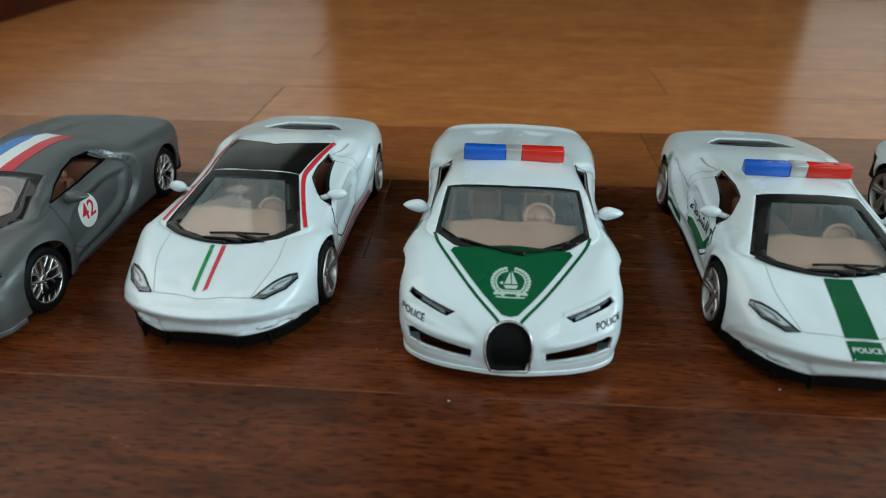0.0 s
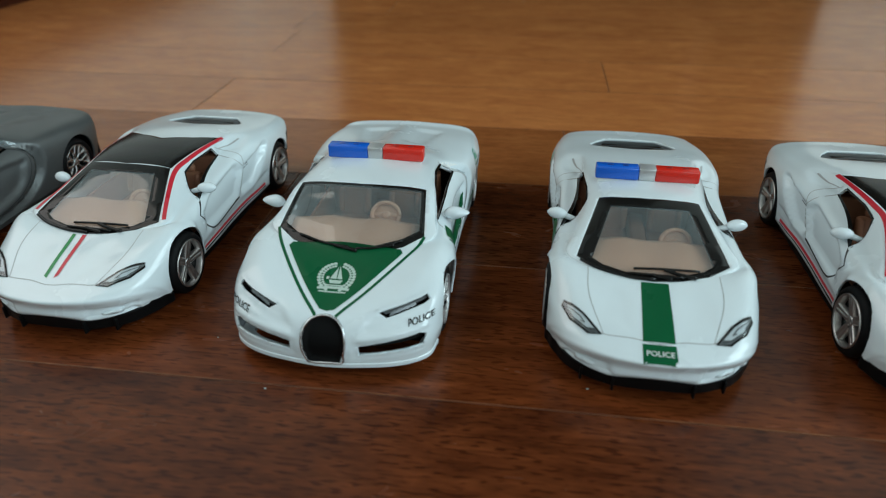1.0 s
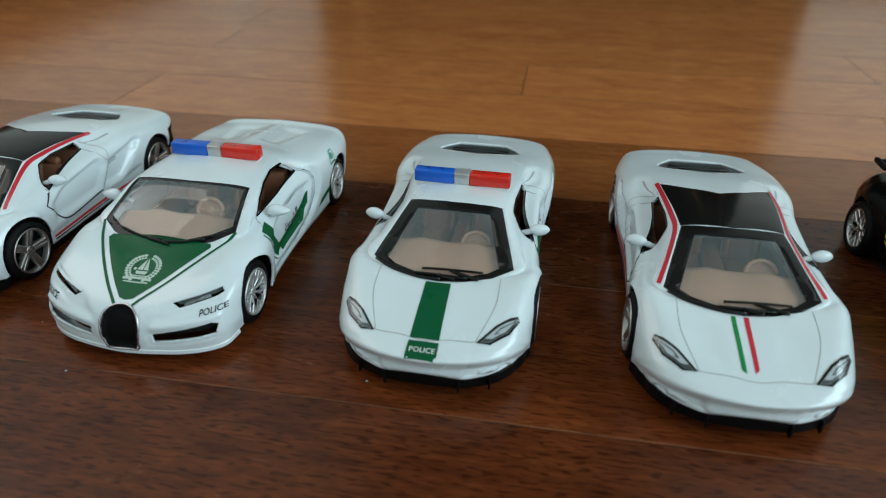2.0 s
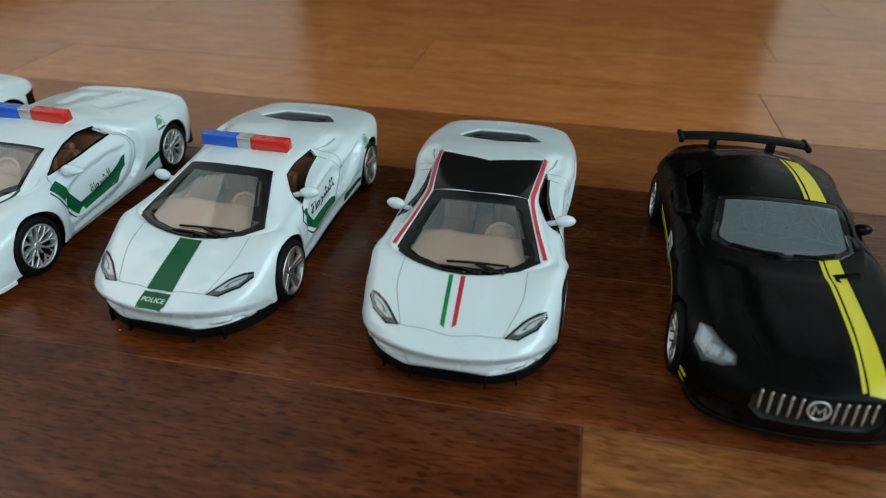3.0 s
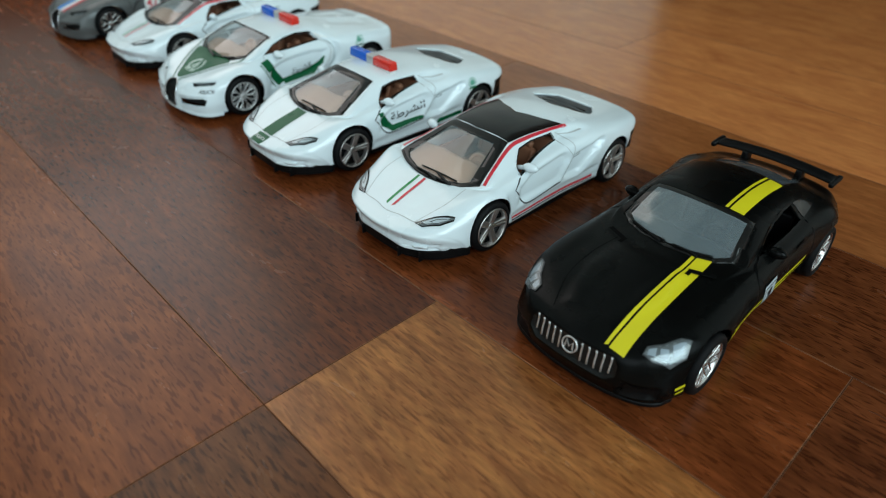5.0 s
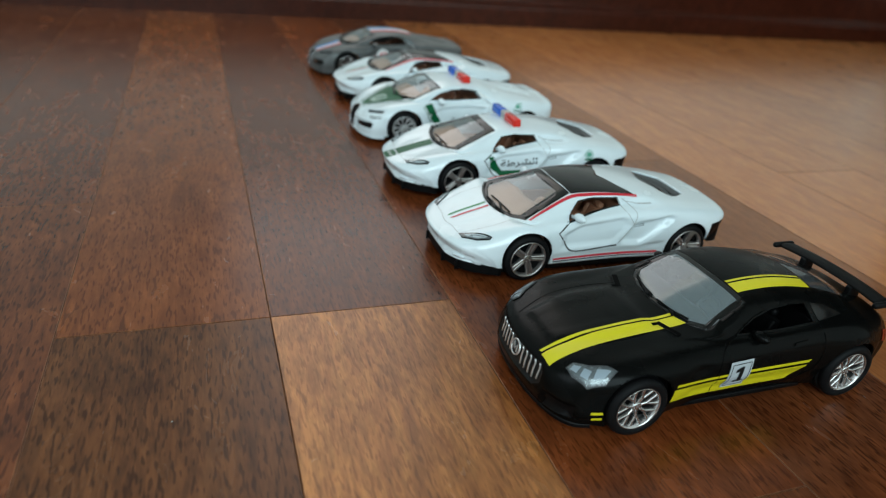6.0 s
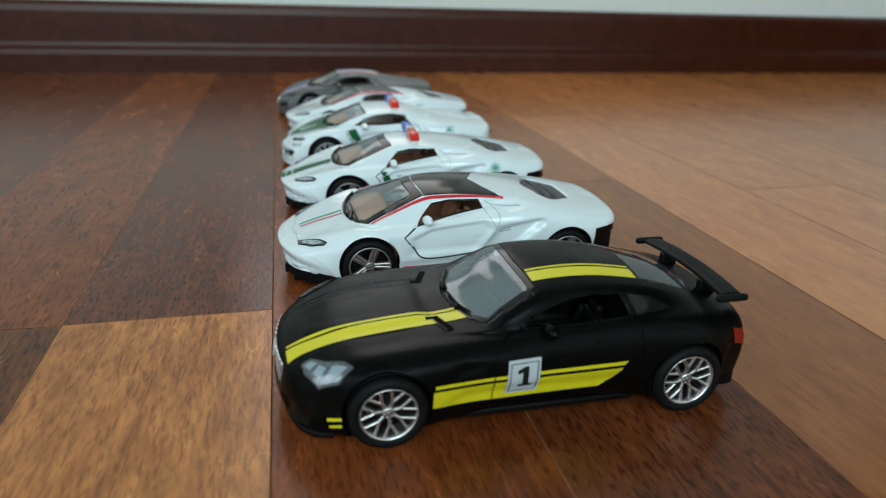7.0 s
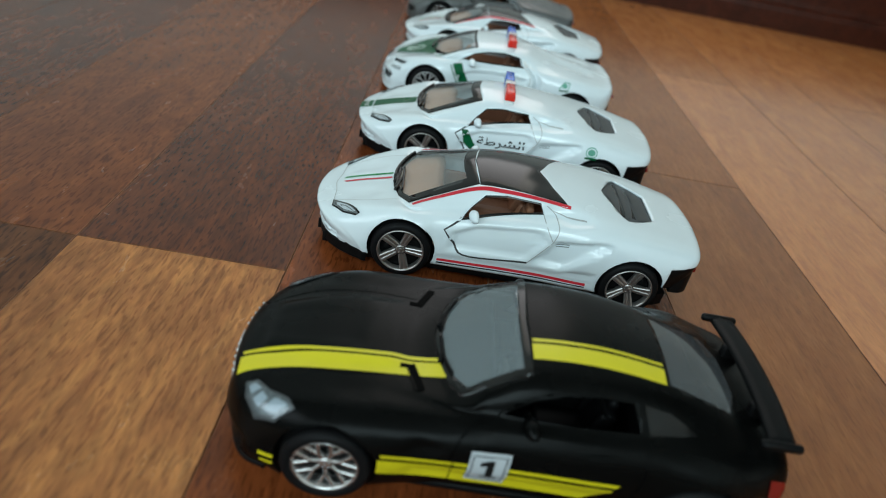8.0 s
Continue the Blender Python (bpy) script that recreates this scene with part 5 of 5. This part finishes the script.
def coupe_car(name, label, m):
    car = thing(name, label, m)
    shell = coupe_shell()
    bm = shell.build()
    g = shell.grid
    up, side, nose = (lambda c: c.z > 17), (lambda c: sides(c, 12)), (lambda c: c.y < -40)
    # hood bulge with a forked ridge, side creases, nose intakes
    dent(bm, [(-9, -56), (9, -56), (13, -40), (12, -24), (-12, -24), (-13, -40)], "z", up, -0.7, 3.0)
    dent(bm, [(-3.4, -55.4), (-5.2, -53.4), (-6.4, -46), (-6.6, -34), (6.6, -34), (6.4, -46), (5.2, -53.4), (3.4, -55.4)], "z", up, 0.15, 1.8)
    for e in (1, -1):
        dent(bm, [(e * 15, -58), (e * 23, -50), (e * 22.5, -30), (e * 15.5, -30)][::e], "z", up, 0.22, 3.4)
        dent(bm, [(e * 13.5, 5), (e * 23.5, 6), (e * 24, 10.5), (e * 15, 11)][::e], "y", nose, 1.3, 1.2)
    dent(bm, [(-24, 17.0), (-20, 21), (-14, 20), (-16, 16.8)], "x", side, 0.8, 1.4)
    dent(bm, [(-24, 9), (24, 9), (22, 14.5), (-20, 14)], "x", side, 0.7, 2.2)
    mouth = [(-11, 9.2), (-13.8, 11.5), (-13.6, 14.6), (-12.0, 16.6), (12.0, 16.6), (13.6, 14.6), (13.8, 11.5), (11, 9.2)]
    dent(bm, mouth, "y", nose, 1.0, 0.9)
    bvh = tree_of(bm)
    arches(car, bm, (-36.9, 38.7), 27.6, 10.6, 0.995)
    screen = [(0, -18.9), (9, -17.4), (14, -15.4), (18.0, -12.0), (16.0, 0.9), (7, 0.2), (0, -0.1)]
    screen = screen + [(-x, y) for x, y in screen[-2:0:-1]]
    pane = [(0, -17.2), (8, -16.0), (12.8, -14.2), (16.0, -11.4), (14.4, -1.0), (7, -1.5), (0, -1.7)]
    pane = pane + [(-x, y) for x, y in pane[-2:0:-1]]
    surround = carve(bm, screen, "z", up)
    glass = carve(surround, pane, "z", up)
    part("windscreen_surround", surround, GLOSSY, car, "black windscreen surround", solid=0.5)
    part("windscreen", glass, DARK_GLASS, car, "greyish windscreen").visible_shadow = False
    rear = carve(bm, [(-11.2, 30.5), (11.2, 30.5), (12.4, 44.5), (6, 47.0), (-6, 47.0), (-12.4, 44.5)], "z", up)
    part("rear_window", rear, SMOKED_GLASS, car, "sloping dark rear window")
    opening = [(-4.6, 24.9), (1.6, 28.9), (8, 30.6), (15, 31.0), (21.6, 30.4), (23.6, 25.8), (10, 25.2)]
    carve(bm, opening, "x", side).free()
    part("body", bm, BLACK, car, "matt black bodywork", solid=0.7)

    for e in (1, -1):
        q = lambda p: p if e > 0 else mirrored(p)
        decal("quarter_window", [[(25.4, 26.0), (23.8, 30.0), (29.5, 28.9), (35.2, 26.6)]], bvh, "x", e, GLOSSY, car, "", 0.12)
        seam = curve2([(-4.8, 24.8), (-10.0, 23.2), (-12.6, 19.0), (-12.2, 8.2), (6, 7.4), (19, 8.6), (24.6, 15), (25.0, 25.6)], 44)
        decal("door_seam", ribbon(seam, 0.4), bvh, "x", e, GROOVE, car, "", 0.05)
        decal("window_trim", ribbon(opening, 0.5, True), bvh, "x", e, BLACK, car, "", 0.2)
        decal("door_handle", [[(13.5, 21.6), (19.0, 22.2), (19.0, 23.0), (13.6, 22.5)]], bvh, "x", e, BLACK, car, "", 0.5)
        decal("side_stripe", [[(-26.8, 9.5), (-12.4, 9.2), (-12.4, 14.6), (-26.8, 14.2)], [(-12.1, 9.2), (15.0, 9.6), (18.8, 12.2), (20.4, 15.0), (-12.1, 14.6)]], bvh, "x", e, YELLOW, car, "yellow side stripe", 0.12)
        decal("side_stripe", [[(-26.4, 15.0), (-12.4, 15.4), (-12.4, 16.3), (-26.4, 15.9)], [(-12.1, 15.4), (20.6, 15.8), (21.4, 16.8), (-12.1, 16.3)]], bvh, "x", e, YELLOW, car, "", 0.12)
        plate = decal("number_plate", [[(-9.3, 10.6), (-1.3, 10.7), (-1.2, 20.2), (-9.2, 20.0)]], bvh, "x", e, PRINT_PLATE, car, "pale grey square with a black race number", 0.35)
        decal("number_border", ribbon([(-8.6, 11.4), (-2.0, 11.5), (-1.9, 19.4), (-8.5, 19.2)], 0.3, True), bvh, "x", e, PRINT_BLACK, plate, "", 0.47)
        f = lambda p: [(-5.2 + e * (y + 5.2), z) for y, z in p][::e]
        decal("number", [f([(-5.6, 14.0), (-4.2, 14.0), (-4.2, 18.4), (-5.2, 18.4), (-5.6, 18.0)]), f([(-5.6, 18.0), (-5.2, 18.4), (-6.9, 17.6), (-6.9, 16.6), (-5.6, 17.0)]), f([(-6.6, 13.1), (-3.2, 13.1), (-3.2, 14.0), (-6.6, 14.0)])], bvh, "x", e, PRINT_BLACK, plate, "black number 1", 0.5, 0.9)
        decal("bumper_mark", [[(-50.6, 8.5), (-47.4, 8.7), (-47.4, 9.5), (-50.6, 9.3)], [(-50.2, 6.7), (-47.4, 6.9), (-47.4, 7.7), (-50.2, 7.5)]], bvh, "x", e, YELLOW, car, "small yellow bumper marks", 0.14)
        outline = q([(23.8, -44.2), (24.8, -47.6), (23.2, -51.8), (19.6, -54.6), (17.2, -55.2), (17.0, -53.2), (19.6, -50.2), (21.8, -46.0)])
        bowl = decal("headlight", [outline], bvh, "z", 1, SMOKE_BOWL, car, "clear-covered headlight", 0.1, 0.8)
        decal("reflector", [q([(23.2, -45.4), (23.9, -47.8), (22.9, -50.4), (21.3, -48.6), (22.3, -46.6)])], bvh, "z", 1, BOWL, bowl, "pale lamp reflector", 0.25, 0.6)
        decal("reflector", [q([(21.2, -50.0), (22.2, -51.6), (20.6, -53.0), (19.6, -51.4)])], bvh, "z", 1, BOWL, bowl, "pale lamp reflector", 0.25, 0.6)
        decal("reflector", [q([(18.9, -51.8), (19.6, -53.6), (18.0, -54.6), (17.5, -53.4)])], bvh, "z", 1, BOWL, bowl, "pale lamp reflector", 0.25, 0.6)
        decal("bezel", ribbon(outline, 0.45, True), bvh, "z", 1, SMOKE, bowl, "", 0.3, 0.8)
        decal("cover", [outline], bvh, "z", 1, LENS, bowl, "", 0.6, 0.8).visible_shadow = False
        vent = decal("hood_vent", ribbon([(e * 10.2, -23.2), (e * 17.2, -20.4)], 1.6) + ribbon([(e * 10.8, -22.4), (e * 10.8, -25.4)], 1.2), bvh, "z", 1, GROOVE, car, "hooked black hood vent slot", 0.2)
        decal("vent_lip", ribbon([(e * 11.6, -23.8), (e * 17.2, -21.5)], 0.35), bvh, "z", 1, BLACK, vent, "", 0.45)
        # shade along the hood bulge, drawn as a flat black line
        decal("hood_crease_shade", ribbon(curve2([(e * 12.6, -22), (e * 14.2, -34), (e * 13.4, -46), (e * 9.5, -57)], 20), 0.25), bvh, "z", 1, GROOVE, car, "", 0.05)
        decal("nose_intake", [q([(15, 5.2), (23.2, 6.2), (23.4, 10.0), (16, 9.6)])], bvh, "y", -1, PLASTIC, car, "", 0.1)
        decal("tail_lamp", [[(51.6, 21.0), (56.0, 19.4), (57.0, 15.4), (52.4, 17.0)]], bvh, "x", e, LAMP_TAIL, car, "dark red tail lamp", 0.2)
    for x0, x1 in ((8.2, 9.1), (9.7, 14.0)):
        decal("hood_stripe", [[(x0, -58.8), (x1, -58.4), (x1 - (0.8 if x1 > 10 else 0.3), -15.6 - (0 if x1 > 10 else 1.2)), (x0 - 0.4, -17.2)]], bvh, "z", 1, YELLOW, car, "yellow hood stripe", 0.14)
        decal("roof_stripe", [[(x0 - 1.8, 0.7), (x1 - 1.8, 0.9), (x1 - 2.2, 29.4), (x0 - 2.1, 29.4)]], bvh, "z", 1, YELLOW, car, "yellow roof stripe", 0.14)
    grille = decal("grille", [mouth], bvh, "y", -1, PRINT_BLACK, car, "black grille with upright silver bars", 0.1)
    for k in list(range(-6, -1)) + list(range(2, 7)):
        x = k * 2.05 - (0.6 if k > 0 else -0.6)
        pts = []
        for z in np.linspace(10.6 if abs(k) < 6 else 11.4, 16.4, 6):
            hit, n, _, _ = bvh.ray_cast(Vector((x, -120, z)), Vector((0, 1, 0)))
            pts.append(hit + Vector((0, -0.35, 0)))
        slat = bmesh.new()
        tube(slat, pts, 0.3, 6)
        part("grille_bar", slat, ALLOY, grille, "silver grille bar")
    ring = bmesh.new()
    lathe(ring, [(0, 2.5), (0.55, 2.45), (0.55, 2.05), (0, 2.0)], 32)
    turn = pose(0, -61.3, 14.0, -12) @ pose(0, 0, 0, 0, 0, -90)
    for v in ring.verts:
        v.co = turn @ v.co
    badge = part("badge", ring, ALLOY, grille, "round silver badge")
    disc = bmesh.new()
    lathe(disc, [(0.2, 2.05), (0.25, 0.01)], 32)
    for v in disc.verts:
        v.co = turn @ v.co
    zig = bmesh.new()
    for poly in ribbon([(-1.25, -1.1), (-1.0, 1.15), (0, -0.5), (1.0, 1.15), (1.25, -1.1)], 0.5):
        lo = [zig.verts.new(turn @ Vector((0.25, -x, z))) for x, z in poly]
        hi = [zig.verts.new(turn @ Vector((0.6, -x, z))) for x, z in poly]
        zig.faces.new(hi)
        for j in range(4):
            zig.faces.new((lo[j], lo[(j + 1) % 4], hi[(j + 1) % 4], hi[j]))
    bmesh.ops.recalc_face_normals(zig, faces=zig.faces)
    part("badge_face", disc, PRINT_BLACK, grille)
    part("badge_mark", zig, ALLOY, grille, "silver zigzag mark", smooth=False)

    for pts, arm in (([(-13.5, -14.2), (-7, -16.6), (-1, -17.4)], [(-2, -18.2), (-6, -17.1)]), ([(1.5, -17.4), (7, -16.6), (12.5, -14.4)], [(9, -17.2), (7, -16.8)])):
        wiper(car, bvh, pts, arm, PLASTIC)
    part("front_lip", band(full_row(g, 0), 3.0, 4.6, 0.25, 4.0), PLASTIC, car, "glossy black front lip", smooth=False)
    part("rear_bumper", band(full_row(g, len(g) - 1), 3.4, 7.2, 0.2, 5.0, True), PLASTIC, car, "", smooth=False)
    chassis(car, g, 3.0, 6.0)
    for e in (1, -1):
        skirt = bmesh.new()
        box(skirt, e * 20.8 - 2.4, e * 20.8 + 2.4, -26, 26, 3.0, 4.8, 0.5)
        part("side_skirt", skirt, PLASTIC, car)
    door_mirror(car, BLACK, 24.0, 1.2, 25.2, (2.9, 1.7, 1.7))

    # tall rear wing
    wing = bmesh.new()
    rings = []
    for s in np.linspace(-1, 1, 25):
        y0, z0 = 48.8 + 1.0 * (1 - s * s), 27.7 + 0.8 * (1 - s * s)
        prof = [(0.5, 0), (1.2, 0.75), (2.8, 1.05), (5.0, 0.95), (6.2, 0.8), (6.1, 0.2), (4.0, -0.5), (1.6, -0.6)]
        rings.append([wing.verts.new((20.4 * s, y0 + y, z0 + z)) for y, z in prof])
    for a, b in zip(rings, rings[1:]):
        for j in range(8):
            wing.faces.new((a[j], a[(j + 1) % 8], b[(j + 1) % 8], b[j]))
    wing.faces.new(rings[0])
    wing.faces.new(rings[-1][::-1])
    bmesh.ops.recalc_face_normals(wing, faces=wing.faces)
    spoiler = part("rear_wing", wing, PLASTIC, car, "tall matt black rear wing")
    for e in (1, -1):
        bm = bmesh.new()
        box(bm, e * 20.6 - 0.9, e * 20.6 + 0.9, 47.6, 56.4, 27.0, 28.9, 0.7, pose(0, 0, 0))
        part("end_plate", bm, PLASTIC, spoiler)
        bm = bmesh.new()
        box(bm, e * 9.5 - 1.1, e * 9.5 + 1.1, 49.6, 54.4, 23.5, 28.4, 0.5)
        part("stay", bm, PLASTIC, spoiler)
    cabin(car, PLASTIC, -7.0, 24.9, 14, 9.5, 18.6)
    bm = bmesh.new()
    box(bm, -3.2, 3.2, -1.4, -0.4, 28.6, 31.0, 0.4)
    part("inner_mirror", bm, PLASTIC, car)
    fit_wheels(car, "fork", (-36.9, 38.7), 27.6, 0.995)
    return car


coupe = coupe_car("toy_coupe", "matt black toy coupe with yellow stripes and rear wing", pose(0.2676, 0.1721, 0, 0, 0, 0.14))


# ---- floor strips ----
ROW, Y0 = 0.0623, 0.0466


def strip(x0, x1, y0, y1, mat, drop):
    """One wooden strip with softly eased edges, its top just at the floor's level."""
    g, b = 0.00005, 0.00030
    bm = bmesh.new()
    lo = [bm.verts.new(p) for p in ((x0 + g, y0 + g, -0.004), (x1 - g, y0 + g, -0.004), (x1 - g, y1 - g, -0.004), (x0 + g, y1 - g, -0.004))]
    mid = [bm.verts.new((v.co.x, v.co.y, drop - 0.00012)) for v in lo]
    hi = [bm.verts.new(p) for p in ((x0 + b, y0 + b, drop), (x1 - b, y0 + b, drop), (x1 - b, y1 - b, drop), (x0 + b, y1 - b, drop))]
    for a, c in ((lo, mid), (mid, hi)):
        for j in range(4):
            bm.faces.new((a[j], a[(j + 1) % 4], c[(j + 1) % 4], c[j])).material_index = int(c is hi)
    bm.faces.new(hi)
    return bm


# strips with set ends and tones, rows 3 and 4 lightened for reflected glow: row, first x, last x, wood
SET_ROWS = {-3: [(-0.40, 0.30, STRIP_DARK)],
         -2: [(-0.40, 0.12, STRIP_DARK), (0.12, 0.66, STRIP_MID)],
         -1: [(-0.40, 0.219, STRIP_BROWN), (0.219, 0.74, STRIP_NUT)],
         0: [(-0.40, 0.219, STRIP_DARK), (0.219, 0.70, STRIP_LIGHT)],
         1: [(-0.40, 0.322, STRIP_RED), (0.322, 0.86, STRIP_MID)],
         2: [(-0.40, -0.02, STRIP_MID), (-0.02, 0.56, STRIP_MID)],
         3: [(-0.40, 0.09, STRIP_HALF_SHEEN), (0.09, 0.62, STRIP_HALF_SHEEN)],
         4: [(-0.40, -0.10, STRIP_SHEEN), (-0.10, 0.305, STRIP_SHEEN), (0.305, 0.80, STRIP_SHEEN)]}
rng = random.Random(11)
far = bmesh.new()
# rows beyond these, to the north, all take the reflection-lightened wood
for k in range(math.floor((S - Y0) / ROW), math.ceil((N - Y0) / ROW) + 1):
    y0, y1 = Y0 + k * ROW, Y0 + (k + 1) * ROW
    row = list(SET_ROWS.get(k, []))
    x = row[-1][1] if row else W
    if not row:
        x1 = W + rng.uniform(0.12, 0.6)
        row.append((W, x1, STRIP_SHEEN if k > 2 else rng.choice((STRIP_DARK, STRIP_MID, STRIP_MID))))
        x = x1
    while x < EA:
        x1 = x + rng.uniform(0.38, 0.66)
        row.append((x, x1, rng.choice((STRIP_SHEEN,) * 3 if k > 2 else (STRIP_DARK, STRIP_DARK, STRIP_MID, STRIP_MID, STRIP_LIGHT))))
        x = x1
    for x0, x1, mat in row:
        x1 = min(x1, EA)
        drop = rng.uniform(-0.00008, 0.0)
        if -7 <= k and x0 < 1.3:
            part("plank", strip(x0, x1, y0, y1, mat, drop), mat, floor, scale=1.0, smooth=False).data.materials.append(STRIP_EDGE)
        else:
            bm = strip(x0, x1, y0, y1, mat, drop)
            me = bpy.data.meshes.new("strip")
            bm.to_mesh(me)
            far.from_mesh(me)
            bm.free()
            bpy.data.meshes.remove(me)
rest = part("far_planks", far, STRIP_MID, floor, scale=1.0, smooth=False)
tagged(rest, "distant wooden floor strips", kind="stuff")


# pale crumbs of dust on the varnish
crumbs = bmesh.new()
for x, y in ((-0.0090, 0.1250), (0.0120, 0.1070), (-0.062, 0.062), (0.262, 0.018), (0.092, 0.118), (0.335, 0.070)):
    for k in range(rng.choice((1, 1, 2))):
        r = rng.uniform(0.00012, 0.00026)
        made = ball(crumbs, (x + rng.uniform(-0.0012, 0.0012), y + rng.uniform(-0.001, 0.001), r * 0.4), (r * rng.uniform(1, 2.2), r, r * 0.5), 6, 4)
dust = part("dust", crumbs, PRINT_PALE, None, scale=1.0)
tagged(dust, "tiny pale crumbs of dust on the floor", "dust", kind="stuff")
